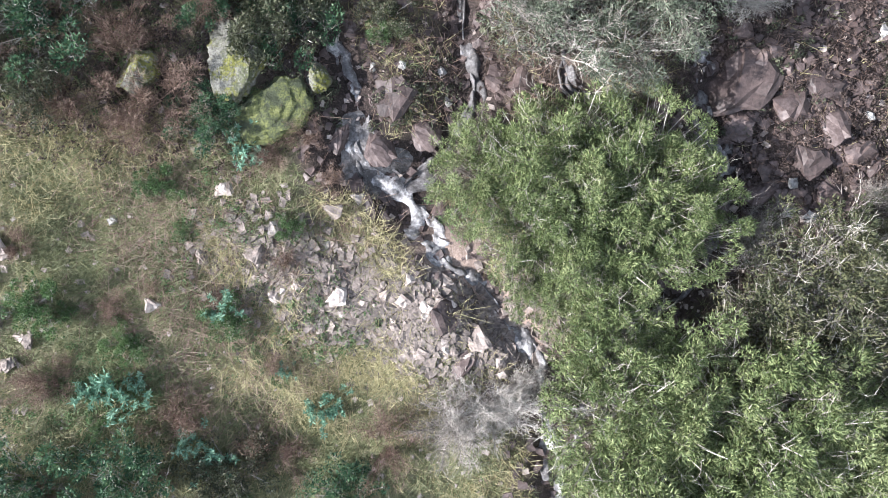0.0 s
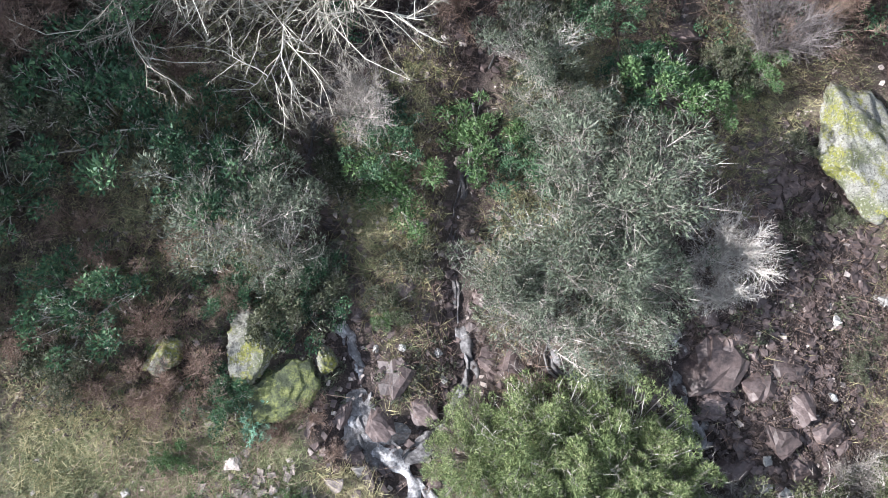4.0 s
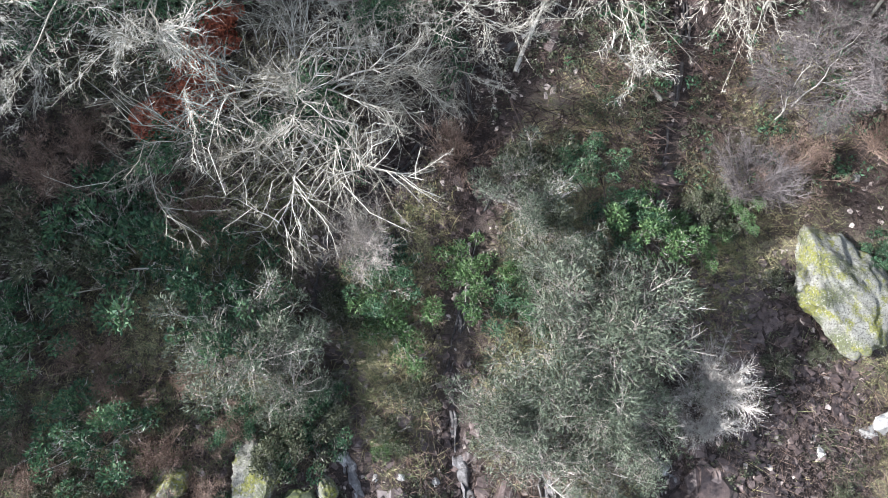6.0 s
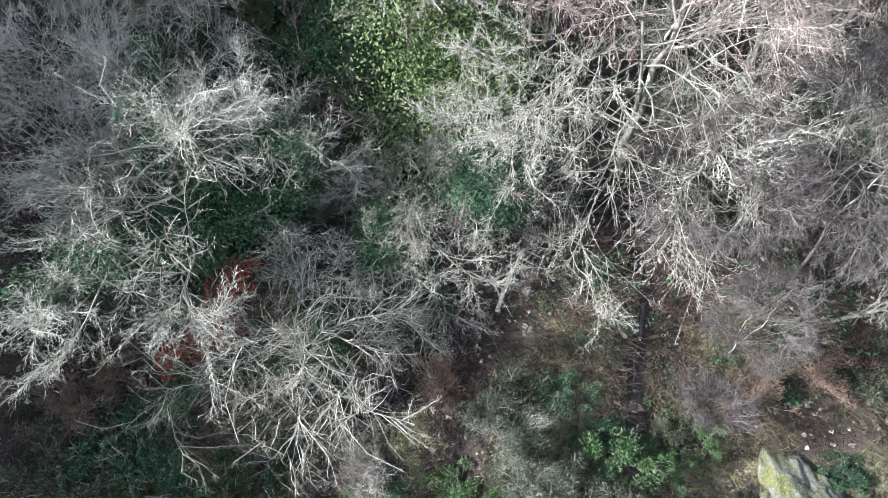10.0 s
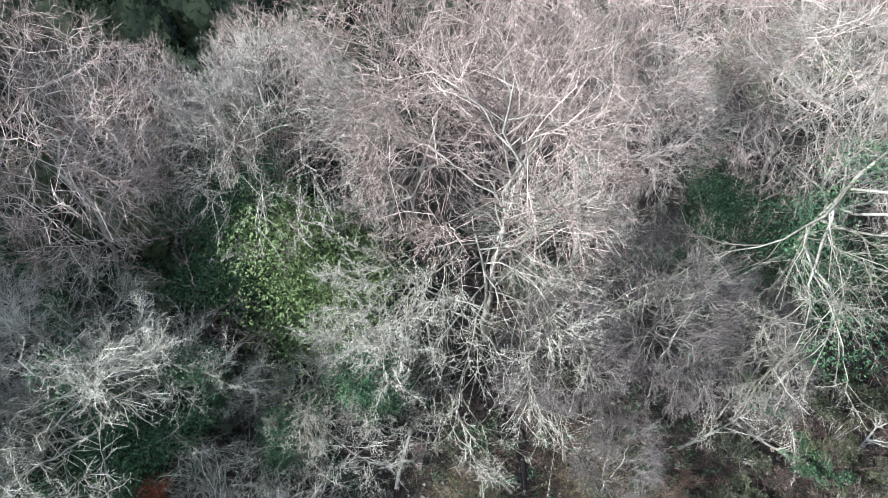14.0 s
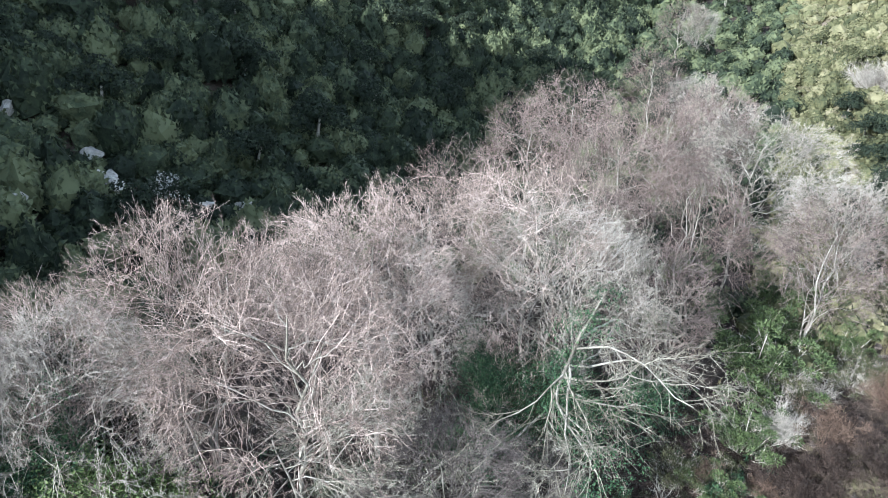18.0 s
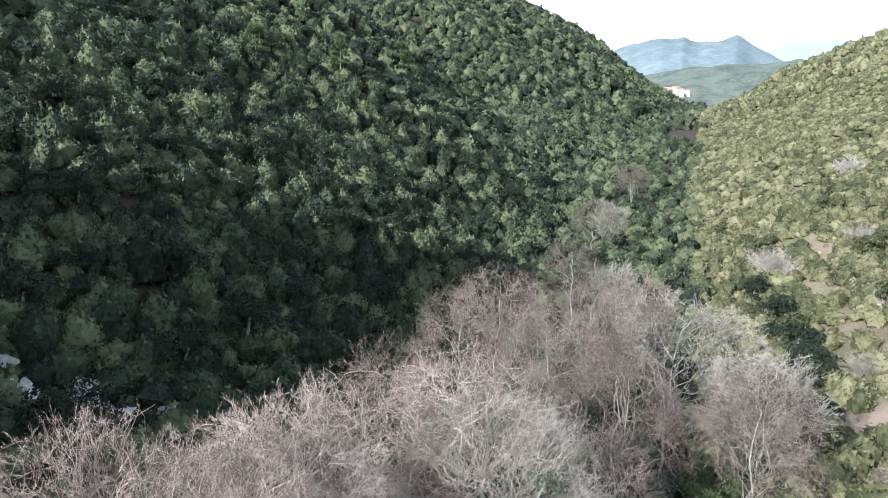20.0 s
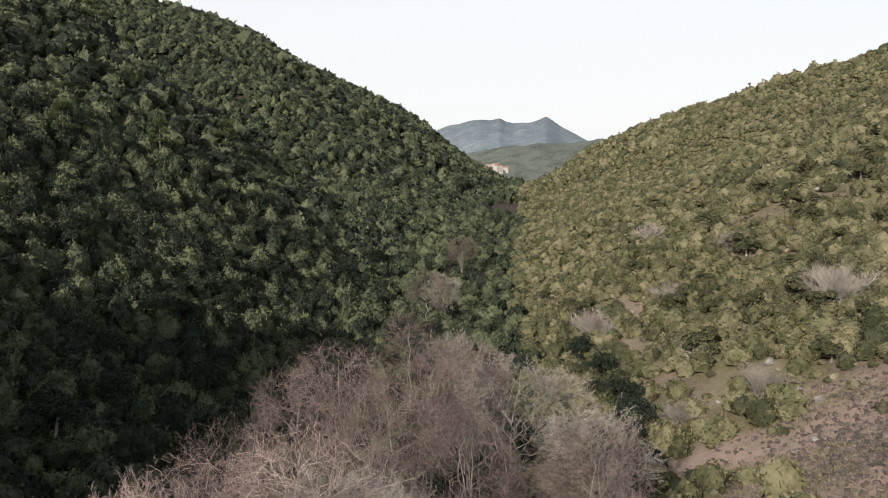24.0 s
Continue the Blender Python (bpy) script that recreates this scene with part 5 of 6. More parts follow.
def with_foam(me, y, strength):
    at = me.attributes.new("foam", "FLOAT", "POINT")
    f = np.clip((8.2 - y) / 2.5, 0.0, 1) * strength
    at.data.foreach_set("value", np.asarray(f, np.float32).ravel())
    return me


def water_ribbon(pts, half, seed, aside=0.0, strength=1.0):
    """One strand of running water along a line, white where it tumbles."""
    pts = np.array(pts, float)
    u = np.r_[0, np.cumsum(np.linalg.norm(np.diff(pts, axis=0), axis=1))]
    n = int(u[-1] / 0.09)
    t = np.linspace(0, u[-1], n)
    c = np.stack([np.interp(t, u, pts[:, 0]), np.interp(t, u, pts[:, 1])], 1)
    for _ in range(6):
        c[1:-1] = (c[:-2] + 2 * c[1:-1] + c[2:]) / 4
    c += np.stack([fractal(t, t * 0, 0.7, 3, seed), fractal(t, t * 0, 0.7, 3, seed + 4)], 1) * 0.07
    w = np.gradient(c, axis=0)
    w /= np.linalg.norm(w, axis=1)[:, None] + 1e-9
    side = np.stack([-w[:, 1], w[:, 0]], 1)
    c = c + side * (aside * (0.6 + 0.9 * fractal(t, t * 0, 1.6, 2, seed + 11)))[:, None]
    k = np.linspace(-1, 1, 9)
    width = half * (0.85 + 0.9 * fractal(t, t * 0, 0.8, 3, seed + 8)) * np.clip((11.5 - c[:, 1]) / 4, 0.3, 1)
    p = c[:, None] + side[:, None] * (k[None] * np.maximum(width, 0.025)[:, None])[..., None]
    p += np.stack([fractal(p[..., 0], p[..., 1], 0.3, 2, 3), fractal(p[..., 0], p[..., 1], 0.3, 2, 5)], -1) * 0.05
    z = land(p[..., 0], p[..., 1]) + 0.015 - 0.06 * k[None] ** 4 + fractal(p[..., 0], p[..., 1], 0.3, 4, 7 + seed) * 0.16
    return tagged(new("water", with_foam(mesh_of("water", np.concatenate([p, z[..., None]], -1), grid_faces(9, n), WATER, True), p[..., 1], strength)), "white stream water tumbling down wet rocks", "water", kind="structure")


for i, (pts, half) in enumerate(STREAMS):
    water_ribbon(pts, half * 0.7, 60 + i, 0.0, (1.0, 0.45, 0.75, 0.6)[i])
    water_ribbon(pts, half * 0.38, 70 + i, half * 0.75, 0.8)
    water_ribbon(pts, half * 0.38, 80 + i, -half * 0.75, 0.7)


def pool(x, y, rx, ry, seed):
    """A shallow foaming pool."""
    a = np.linspace(0, 2 * math.pi, 49)[:-1]
    rows = []
    for k in np.linspace(0.02, 1, 10):
        r = k * (1 + 0.25 * fractal(np.cos(a) * 2, np.sin(a) * 2, 1.0, 3, seed))
        px, py = x + rx * r * np.cos(a), y + ry * r * np.sin(a)
        rows.append(np.stack([px, py, land(px, py) + 0.03 + 0.07 * fractal(px, py, 0.35, 4, seed)], -1))
    v = np.array(rows)
    v = np.concatenate([v, v[:, :1]], 1)
    return tagged(new("water", with_foam(mesh_of("water", v, grid_faces(49, 10), WATER, True), v[..., 1], 0.55)), "shallow foaming pool between the rocks", "water", kind="structure")


pool(-1.3, 3.1, 0.95, 0.55, 3)
pool(-1.9, 3.7, 0.4, 0.6, 5)
pool(5.9, 3.5, 0.35, 0.4, 8)


# ---- shrubs and plants ----
def scatter(kind, spots, sink=0.1, seed=1):
    rng = np.random.default_rng(seed)
    made = None
    for x, y, s in spots:
        k = kind[rng.integers(len(kind))]
        c = copy_thing(k, Matrix.Identity(4))
        c.scale = (1, 1, 1)
        w = rng.uniform(0.9, 1.12)
        c.matrix_world = pose(x, y, height(x, y) - sink, rng.uniform(-6, 6), rng.uniform(-6, 6), rng.uniform(0, 360)) @ Matrix.Diagonal((s * w, s / w, s, 1))


def drop(kinds):
    for k in kinds:
        for o in (*k.children_recursive, k):
            bpy.data.objects.remove(o)


bright = [shrub("shrub", 200 + i, 1.0, 0.75, BRIGHT, "bright green evergreen shrub on the slope", 24000, 0.032, 0.0042, bare=3, pieces=130, lump=0.075) for i in range(3)]
scatter(bright, [(0.9, 2.9, 2.0), (2.4, 3.1, 2.5), (4.0, 3.0, 2.5), (1.7, 1.9, 2.0), (3.4, 1.6, 2.6), (4.5, 1.9, 2.3), (3.3, 0.2, 2.0), (2.4, 0.7, 1.7), (4.9, 2.8, 1.6), (2.9, 2.4, 2.2)])
scatter(bright, [(4.0, -2.1, 3.2), (6.0, -2.0, 3.4), (7.6, -2.4, 3.2), (5.0, -3.4, 3.4), (7.2, -3.4, 3.2), (8.5, -3.2, 2.8), (3.4, -3.0, 1.8), (8.9, -1.8, 2.2), (10.0, -3.0, 2.8), (6.2, -4.4, 3.0)], seed=2)
drop(bright)
olive = [shrub("shrub", 210 + i, 1.0, 0.7, MAQUIS, "olive-green twiggy shrub on the slope", 5500, 0.032, 0.007, bare=12) for i in range(2)]
scatter(olive, [(6.9, 0.2, 2.6), (8.0, -0.3, 2.8), (9.1, -0.8, 2.4), (7.7, 1.1, 2.4), (8.8, 1.1, 2.6), (7.1, -0.8, 2.0), (3.7, -0.84, 1.9), (9.9, 0.2, 2.4), (10.2, 1.6, 2.2), (10.6, -1.4, 2.4), (9.8, 2.3, 1.5)], seed=3)
scatter(olive, [(x, y, s) for x, y, s in zip(rng.uniform(14, 34, 16), rng.uniform(8, 17, 16), rng.uniform(1.2, 2.6, 16))], seed=31)
drop(olive)
greys = [shrub("shrub", 220 + i, 1.0, 0.85, GREY_LEAF, "grey-green feathery shrub beside the cascade", 6500, 0.036, 0.0055, bare=20) for i in range(3)]
scatter(greys, [(-4.6, 7.9, 2.7), (-3.7, 7.2, 1.7), (2.9, 9.2, 2.3), (3.8, 8.3, 3.2), (3.1, 7.3, 2.9), (4.3, 7.0, 2.4), (1.5, 6.6, 2.1), (2.3, 5.8, 2.4), (3.7, 5.7, 2.0), (-2.9, 6.9, 1.4), (1.9, 11.3, 1.9), (2.6, 10.3, 1.6)], seed=4)
scatter(greys, [(x, y, s) for x, y, s in zip(rng.uniform(-11, 20, 7), rng.uniform(17, 24, 7), rng.uniform(1.2, 2.2, 7))], seed=41)
drop(greys)
dry = [shrub("shrub", 230 + i, 1.0, 0.8, STRAW, "bare grey twiggy bush without leaves", 0, bare=60, pieces=30) for i in range(2)]
scatter(dry, [(6.3, 7.5, 2.0), (-1.9, 10.4, 1.8), (6.2, 6.6, 1.3), (9.06, -0.05, 1.9), (6.6, 1.9, 1.2), (1.0, -1.9, 1.6), (0.2, -2.2, 1.6), (1.6, -1.4, 1.1), (9.3, 2.6, 1.3), (23.5, 14.2, 2.2), (26.5, 15.0, 2.0), (14.8, 10.8, 1.7), (17.2, 11.4, 1.8), (19.4, 9.6, 1.6)], seed=5)
scatter(dry, [(82, 20.6, 5.5), (84, 50, 5.0), (94, 44.8, 3.5), (62, 21, 3.2), (70, 30, 3.0), (104, 40, 4.0), (58, 26, 2.6), (120, 60, 4.5)], seed=56)
drop(dry)
dusky = [shrub("shrub", 233, 1.0, 0.8, STRAW, "bare mauve-brown twiggy bush without leaves", 0, bare=60, pieces=30, stem=MAUVE_TWIG)]
scatter(dusky, [(7.4, 12.0, 1.8)], seed=57)
drop(dusky)
russet = [shrub("shrub", 235 + i, 1.0, 0.6, STRAW, "russet dead stems of a withered bush", 2000, 0.05, 0.0035, bare=24, pieces=26, stem=STRAW) for i in range(2)]
scatter(russet, [(-7.6, 4.4, 1.3), (-5.0, 6.2, 1.2), (-9.2, 5.4, 1.5), (-8.2, 7.6, 1.4), (-6.0, 7.4, 1.1), (-3.6, 3.4, 0.9), (-2.9, 3.7, 0.8), (-5.9, 4.5, 1.7), (-6.6, 5.4, 1.6), (-6.3, 3.9, 1.3), (-9.6, 11.5, 2.0), (-7.5, 6.6, 1.4), (-8.8, 12.6, 1.8), (-6.2, 10.9, 1.6), (-5.6, -2.0, 1.3), (-3.5, -2.9, 1.4), (-1.2, -2.6, 1.4), (-6.9, 0.2, 0.9), (-8.2, -1.4, 1.1), (8.4, 12.3, 1.7), (10.4, 13.0, 1.8), (0.2, 12.6, 1.6), (-0.6, 9.0, 1.3)], seed=51)
scatter(russet, [(x, y, s) for x, y, s in zip(rng.uniform(16, 30, 9), rng.uniform(7, 15, 9), rng.uniform(1.2, 2.4, 9))], seed=52)
scatter(russet, [(x, y, s) for x, y, s in zip(rng.uniform(10.5, 19, 5), rng.uniform(9, 13, 5), rng.uniform(0.8, 1.5, 5))], seed=54)
scatter(russet, [(x, y, s) for x, y, s in zip(rng.uniform(-10, -1.5, 14), rng.uniform(-5, 3.5, 14), rng.uniform(0.35, 0.8, 14))], 0.03, seed=55)
drop(russet)
def bracken(seed, x, y, r):
    """A flattened mat of dead fronds."""
    rng = np.random.default_rng(seed)
    ob = tagged(new("withered_bracken"), "dense mat of rust-red withered bracken under the trees", "fern", group="withered bracken")
    cs = np.stack([rng.normal(size=14) * r * 0.5, rng.normal(size=14) * r * 0.5, rng.uniform(0.1, 0.4, 14)], 1)
    child("frond_mass", mesh_of("frond_mass", *leaf_cloud(rng, cs, rng.uniform(0.25, 0.45, 14), 4200, 0.05, 0.6), RUST), ob)["kind"] = "stuff"
    child("stem_mass", mesh_of("stem_mass", *tubes([(wander(rng, (0, 0, 0), rng.normal(size=3) + (0, 0, 0.8), r, 3, 0.2, -0.1), (0.01, 0.008, 0.006, 0.004)) for _ in range(9)], 4), STRAW), ob)["kind"] = "stuff"
    ob.matrix_world = pose(x, y, height(x, y) + 0.25, 0, 0, 0)
    return ob


for i, (x, y, r) in enumerate([(-6.9, 12.9, 0.55), (-6.4, 13.1, 0.55), (-6.0, 13.35, 0.45), (-5.85, 13.9, 0.35), (-5.7, 14.5, 0.35), (-5.55, 15.0, 0.3)]):
    bracken(270 + i, x, y, r)
green = [shrub("shrub", 240 + i, 1.0, 0.6, m, lab, 4500, 0.042, 0.012, bare=5) for i, (m, lab) in enumerate(((LUSH, "lush fresh green low shrub"), (DULL, "dull green low shrub among dead stems"), (IVY, "dark green evergreen shrub in the shade")))]
scatter(green[:1], [(-1.1, 8.5, 1.8), (6.1, 10.7, 1.2), (4.9, 11.0, 1.9), (-4.41, 0.05, 0.85), (-8.2, 0.1, 1.1), (-5.9, 2.7, 0.8), (-6.5, -0.5, 0.8), (0.65, 9.6, 1.7), (-1.2, 5.9, 0.7), (7.1, 11.4, 1.0)], seed=6)
scatter(green[1:], [(-7.4, 9.9, 2.8), (-5.2, 9.0, 2.4), (-2.7, 9.05, 1.6), (-9.3, 9.8, 2.3), (-9.7, 8.0, 2.0), (-3.1, 6.4, 1.7), (-1.4, 9.6, 1.5), (1.6, 8.9, 1.4), (4.3, 10.9, 1.4), (2.2, 11.6, 1.9), (-3.35, 6.1, 1.7), (-7.84, 5.9, 2.0),
                    (-4.9, 6.4, 1.1), (-1.2, 6.2, 0.9), (-4.9, 4.0, 1.2), (-8.3, 4.6, 1.5), (-4.5, -3.3, 1.5), (-6.5, -3.6, 1.8), (-8.5, -3.4, 1.8), (-2.0, -3.9, 1.5), (-10.5, 6.5, 1.8), (-0.6, 7.2, 1.1), (3.4, 12.2, 1.2), (6.4, 11.3, 1.2), (10.8, 10.6, 1.0), (12.6, 12.2, 1.5), (14.6, 12.9, 1.7), (16.4, 12.2, 1.6), (17.8, 13.6, 2.2), (11.6, 12.6, 1.3), (13.4, 11.2, 1.2), (14.4, 11.0, 1.5), (16.0, 10.4, 1.5), (12.4, 13.6, 1.4), (15.6, 14.4, 2.0), (19.6, 13.8, 2.0), (13.2, 14.9, 1.6), (18.4, 10.6, 1.4)], seed=7)
scatter(green[1:], [(x, y, s) for x, y, s in zip(rng.uniform(-12, 22, 18), rng.uniform(15, 26, 18), rng.uniform(1.2, 2.6, 18))], seed=8)
scatter(green[:1], [(x, y, s) for x, y, s in zip(rng.uniform(-10, -1.5, 14), rng.uniform(-5, 3.5, 14), rng.uniform(0.25, 0.55, 14))], 0.03, seed=61)
scatter(green, [(x, y, s) for x, y, s in zip(rng.uniform(8, 11.5, 10), rng.uniform(3.5, 11, 10), rng.uniform(0.3, 0.7, 10))], 0.03, seed=62)
drop(green)
brush = [shrub("shrub", 245 + i, 1.0, 0.6, LITTER, "dark brown brambly brush at the foot of the bank", 3000, 0.045, 0.005, bare=22, pieces=26, stem=LITTER) for i in range(2)]
scatter(brush, [(x, y, s) for x, y, s in zip(rng.uniform(13, 26, 26), rng.uniform(8, 15.5, 26), rng.uniform(1.2, 2.4, 26))], seed=57)
drop(brush)
bank = [shrub("shrub", 250, 1.0, 0.8, PINE, "dense green bush at the foot of the bank", 9000, 0.03, 0.008, bare=6)]
scatter(bank, [(25.5, 17.0, 4.2), (22.0, 14.6, 2.8), (19.6, 13.4, 2.2), (29.5, 19.0, 3.6), (34.0, 22.0, 3.4), (37.0, 24.5, 3.0), (31.5, 17.0, 2.4)], seed=9)
drop(bank)


def spurge(seed):
    """A clump of leafy upright stems with whorls of narrow blue-green leaves."""
    rng = np.random.default_rng(seed)
    ob = tagged(new("spurge_plant"), "blue-green spurge clump growing in the turf", "plant", group="spurge plants")
    lines, vs = [], []
    for _ in range(13):
        w = rng.normal(size=3) * (0.45, 0.45, 0) + (0, 0, 0.7)
        p = wander(rng, (0, 0, -0.05), w, rng.uniform(0.45, 0.75), 4, 0.06, 0.03)
        lines.append((p, np.linspace(0.012, 0.007, 5)))
        for _ in range(42):
            a = p[4] + (p[2] - p[4]) * rng.random() ** 1.6
            d = rng.normal(size=3) + (0, 0, 0.35)
            d /= np.linalg.norm(d)
            s = np.cross(d, rng.normal(size=3))
            s /= np.linalg.norm(s)
            ln = rng.uniform(0.08, 0.15)
            vs.append([a, a + d * ln * 0.5 + s * 0.016, a + d * ln, a + d * ln * 0.5 - s * 0.016])
    child("stem_mass", mesh_of("stem_mass", *tubes(lines, 4), GRASS), ob)["kind"] = "stuff"
    v = np.array(vs).reshape(-1, 3)
    child("foliage", mesh_of("foliage", v, np.arange(len(v)).reshape(-1, 4), BLUE_LEAF), ob)["kind"] = "stuff"
    return ob


spurges = [spurge(300 + i) for i in range(3)]
scatter(spurges, [(-4.27, 3.7, 1.0), (-4.1, 3.4, 0.8), (-6.85, -1.58, 1.15), (-6.27, -1.7, 0.9), (-7.2, -1.5, 0.7), (-2.63, -1.94, 0.9), (-2.25, -1.68, 0.7), (-5.2, -2.57, 0.9), (-4.77, -3.11, 1.0), (-4.63, 0.2, 0.9), (-3.3, -1.1, 0.5)], 0.02, seed=10)
drop(spurges)


# ---- turf ----
def turf(name, label, seed, count, mat, where, length, width=0.006, lean=0.6, low=(-12, -6), high=(13, 15)):
    """Grass blades past counting, a narrow triangle each, in tufts."""
    rng = np.random.default_rng(seed)
    p = rng.uniform(low, high, (count * 4, 2))
    keep = where(p[:, 0], p[:, 1]) > rng.random(len(p))
    p = p[keep & (from_water(p[:, 0], p[:, 1]) > 0.35)][:count]
    p = np.repeat(p, 6, axis=0) + rng.normal(size=(len(p) * 6, 2)) * 0.05
    z = land(p[:, 0], p[:, 1])
    a = np.stack([p[:, 0], p[:, 1], z], -1)
    w = rng.normal(size=(len(p), 3)) * (lean, lean, 0.15) + (0, -0.15, 0.55)
    tip = a + w * (length * rng.uniform(0.5, 1.2, len(p)))[:, None]
    s = np.cross(w, (0, 0, 1.0)) + 1e-6
    s = s / np.linalg.norm(s, axis=1)[:, None] * width
    v = np.stack([a - s, a + s, tip], 1)
    return tagged(new(name, mesh_of(name, v, np.arange(len(p) * 3).reshape(-1, 3), mat)), label, "grass", kind="stuff")


def open_turf(x, y):
    red, grn, pale = zones(x, y)
    return np.clip(1.0 - red * 1.1, 0.03, 1) * (1 - 0.75 * pale)


turf("grass", "short green grass and herbs", 21, 34000, GRASS, lambda x, y: open_turf(x, y) * (0.25 + 0.9 * zones(x, y)[1]), 0.22, 0.008)
turf("dry_grass", "straw-coloured dry grass", 22, 20000, DRY, lambda x, y: open_turf(x, y) * np.clip(0.4 + fractal(x, y, 4, 3, 91), 0, 1), 0.3, 0.007)
turf("russet_stems", "brown dead stems and bracken", 23, 10000, STRAW, lambda x, y: np.clip(0.05 + 1.2 * fractal(x, y, 5, 3, 95) + 0.03 * (y - 5), 0.02, 1) * (1 - 0.85 * zones(x, y)[2]) * np.where(y < 9.5, 1 - 0.9 * zones(x, y)[0], 0.6), 0.36, 0.007, 0.9)
turf("lush_grass", "patches of fresh green grass", 24, 3000, LUSH, lambda x, y: np.clip(2.2 * fractal(x, y, 2.2, 3, 99) - 1.0, 0, 1) * (x < 1), 0.22, 0.009)
turf("dry_grass", "dry grass and low scrub on the bank", 25, 9000, DRY, lambda x, y: 0.35 * (1 - zones(x, y)[2]) * np.clip((x - 30) / 8, 0.03, 1), 0.45, 0.014, 0.9, (22, 2), (62, 26))
turf("russet_stems", "brown stems and brambles on the bank", 26, 7000, LITTER, lambda x, y: np.clip(0.4 + fractal(x, y, 6, 3, 71), 0, 1) * np.where((x < 11) & (y < 11), 0.04, 1), 0.4, 0.008, 1.0, (6, 6), (36, 26))
turf("grass", "green herbs at the foot of the bank", 27, 6000, GRASS, lambda x, y: np.clip(0.2 + fractal(x, y, 5, 3, 73), 0, 1) * np.where((x < 11) & (y < 11), 0.3, 1), 0.3, 0.01, 0.9, (6, 6), (48, 24))
turf("dry_grass", "sparse dry grass on the bare bank", 31, 2500, DRY, lambda x, y: np.clip(fractal(x, y, 3, 3, 83), 0, 0.8), 0.4, 0.016, 0.9, (34, 2), (64, 20))
turf("grass", "tufts of straw and grass among the scree", 32, 1500, DRY, lambda x, y: np.clip(1.6 * fractal(x, y, 1.2, 3, 85) - 0.1, 0, 1), 0.3, 0.008, 0.8, (-5, -2.5), (2, 2.6))
turf("leaf_litter", "brown fallen leaves and dead stems under the trees", 28, 16000, LITTER, lambda x, y: 0.5 + 0 * x, 0.28, 0.02, 1.4, (-13, 12), (24, 32))
turf("leaf_litter", "brown fallen leaves and herbs on the dark earth", 29, 16000, LITTER, lambda x, y: np.clip(0.3 + fractal(x, y, 3, 3, 75), 0, 0.8) * np.where((x > 6) & (y < 11), 0.12, 1), 0.12, 0.012, 1.4, (-11, 5), (12, 14))
turf("grass", "low green herbs on the dark earth", 30, 11000, DULL, lambda x, y: np.clip(fractal(x, y, 2.0, 3, 79) - 0.1, 0, 0.9), 0.2, 0.014, 1.2, (-11, 4), (12, 14))


def herbs(name, label, seed, patches, per, mat, where, size, low, high, rise=0.14):
    """Low leafy plants past counting: small rosettes of bent leaves."""
    rng = np.random.default_rng(seed)
    p = rng.uniform(low, high, (patches * 5, 2))
    p = p[(where(p[:, 0], p[:, 1]) > rng.random(len(p))) & (from_water(p[:, 0], p[:, 1]) > 0.3)][:patches]
    r = rng.uniform(0.5, 1.3, len(p)) * rise
    c = np.stack([p[:, 0], p[:, 1], land(p[:, 0], p[:, 1]) + r * 0.3], 1)
    return tagged(new(name, mesh_of(name, *leaf_cloud(rng, c, r, per * len(p), size, 0.8), mat)), label, "plants", kind="stuff")


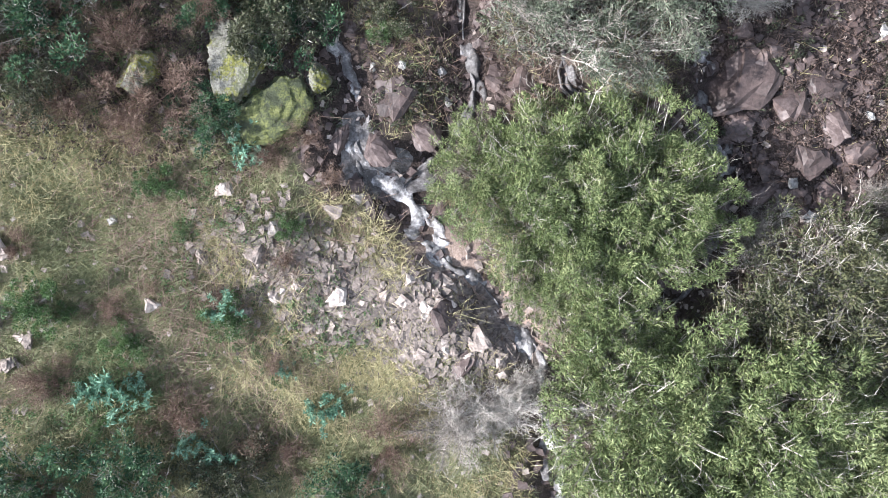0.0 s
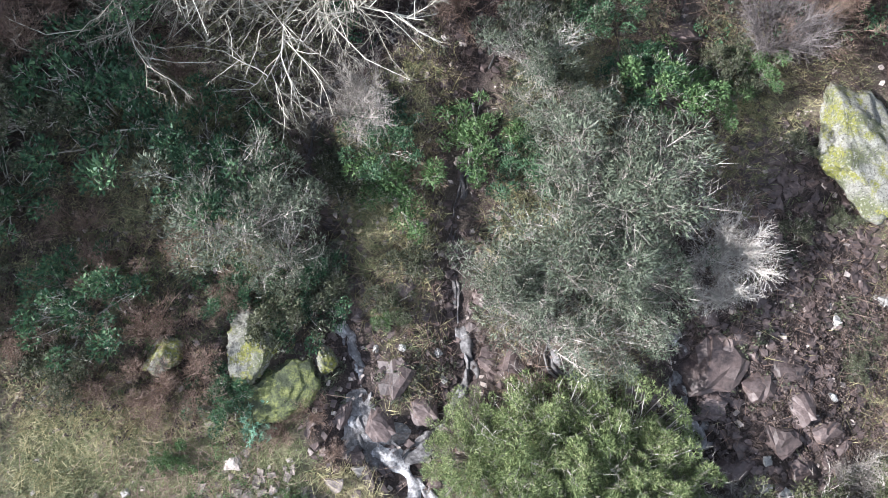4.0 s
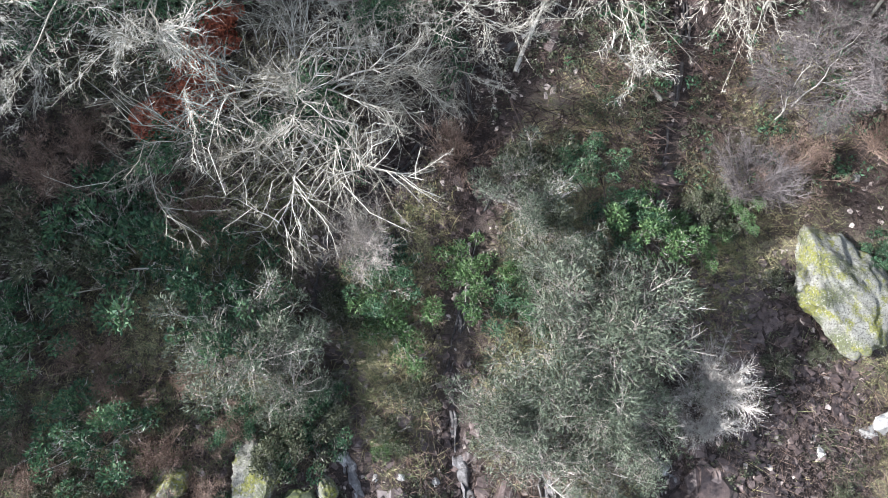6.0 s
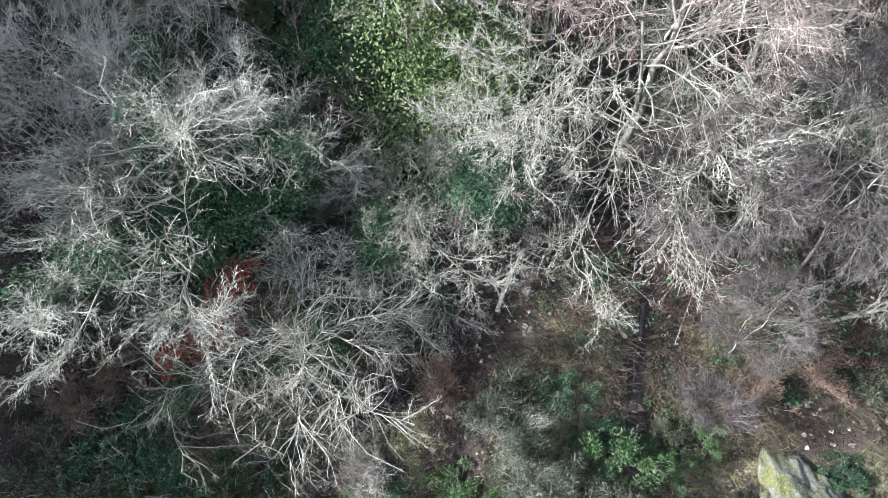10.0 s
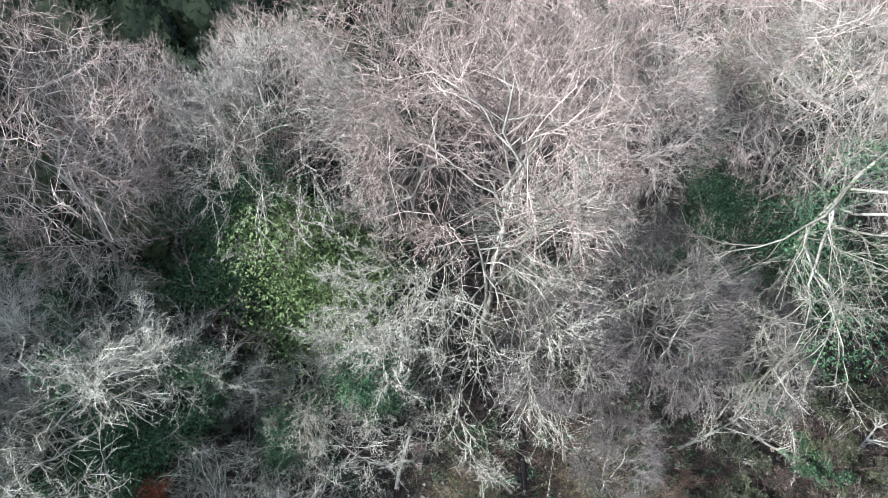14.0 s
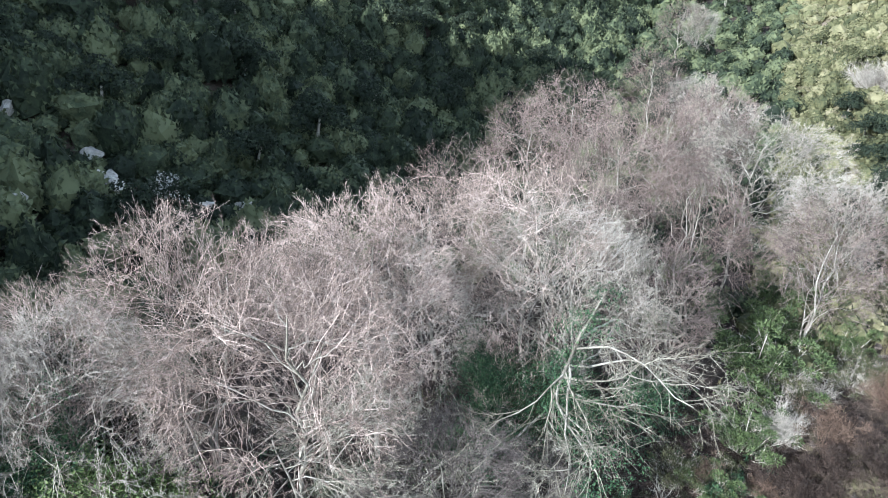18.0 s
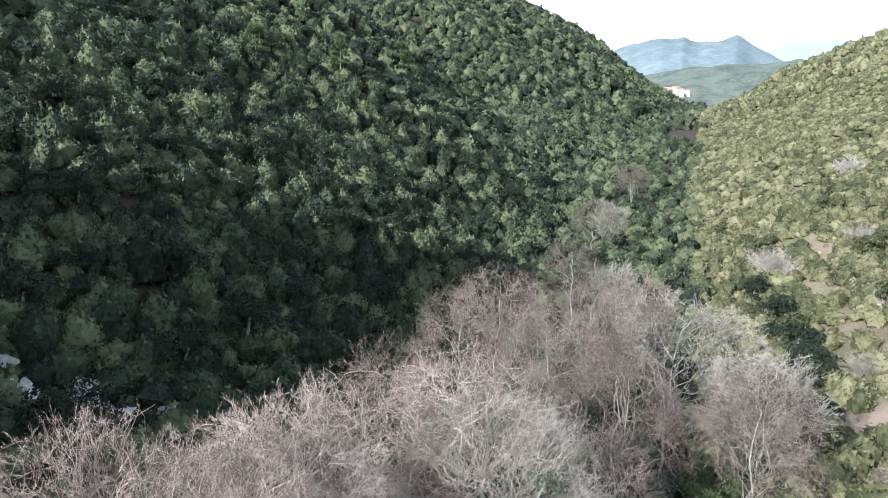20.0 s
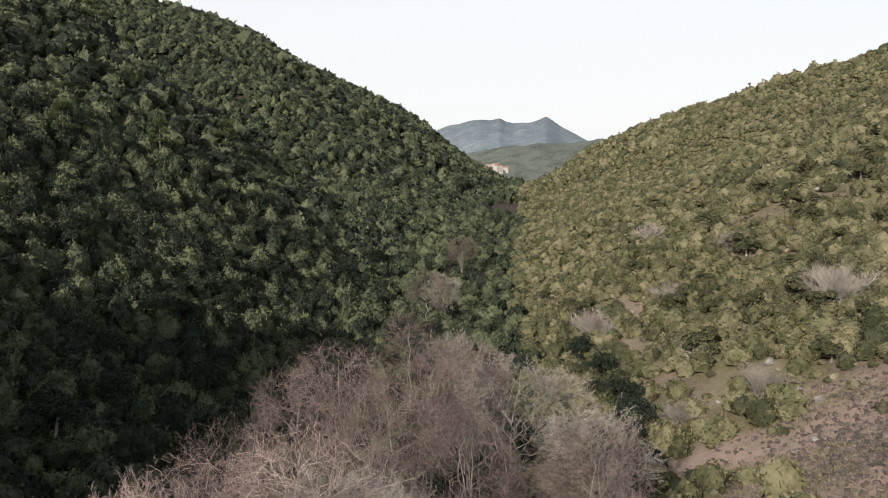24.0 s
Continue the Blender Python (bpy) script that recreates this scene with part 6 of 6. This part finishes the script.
herbs("ground_plants", "dull green leafy plants on the shaded earth", 81, 3600, 20, DULL, lambda x, y: np.clip(0.15 + 1.1 * fractal(x, y, 3.0, 3, 171), 0, 1) * np.where((x > 5) & (y < 9), 0.15, 1), 0.034, (-12, 4), (14, 16))
herbs("ground_plants", "fresh green herbs among the turf", 82, 1500, 18, LUSH, lambda x, y: np.clip(1.6 * fractal(x, y, 2.4, 3, 173) - 0.2, 0, 1), 0.024, (-11, -5), (2, 7), 0.1)
herbs("ground_plants", "brown withered herbs on the slope", 83, 3600, 18, LITTER, lambda x, y: np.clip(0.3 + fractal(x, y, 2.8, 3, 175), 0, 1), 0.03, (-12, 3), (12, 14), 0.12)
herbs("ground_plants", "dark ivy carpet below the leafless trees", 84, 1100, 22, IVY, lambda x, y: np.clip(fractal(x, y, 3.5, 3, 177), 0, 1), 0.045, (-12, 12), (24, 24), 0.2)


# ---- fallen wood ----
def fallen_branch(seed, x, y, turn, length, label="pale fallen branch lying in the undergrowth"):
    rng = np.random.default_rng(seed)
    ob = tagged(new("fallen_branch"), label, "branch", group="fallen branches")
    p = wander(rng, (0, 0, 0.1), (1, 0, 0.05), length, 8, 0.09, -0.01)
    p[:, 2] = np.abs(p[:, 2] - 0.1) * 0.5 + 0.1
    child("limb", mesh_of("limb", *tubes([(p, np.linspace(0.075, 0.02, 9))], 6), BARK, True), ob)
    a, z = [], []
    for k in range(9):
        i = rng.integers(2, 8)
        w = rng.normal(size=3) * (0.6, 0.9, 0.3) + (0.7, 0, 0.35)
        q = wander(rng, p[i], w, length * rng.uniform(0.15, 0.4), 4, 0.15, 0.02)
        child("side_branch", mesh_of("side_branch", *tubes([(q, np.linspace(0.028, 0.008, 5))], 4), BARK), ob)
        for _ in range(16):
            s = q[rng.integers(1, 5)]
            a.append(s); z.append(s + rng.normal(size=3) * 0.25)
    child("twig_mass", mesh_of("twig_mass", *spikes(np.array(a), np.array(z), 0.006), GREY_TWIG), ob)["kind"] = "stuff"
    g = height(x, y)
    h = height(x + math.cos(radians(turn)) * length, y + math.sin(radians(turn)) * length)
    ob.matrix_world = pose(x, y, g, 0, -math.degrees(math.atan2(h - g, length)), turn)
    return ob


for i, (x, y, turn, length) in enumerate([(12.3, 14.5, -38, 2.6), (15.2, 12.5, -14, 3.2), (15.4, 12.6, 30, 2.2), (10.5, 14.0, 10, 2.6), (-8.2, 10.4, 30, 2.0), (1.6, 14.2, 80, 2.2), (5.0, 13.6, 130, 2.0), (17.0, 13.5, 60, 2.4)]):
    fallen_branch(600 + i, x, y, turn, length)
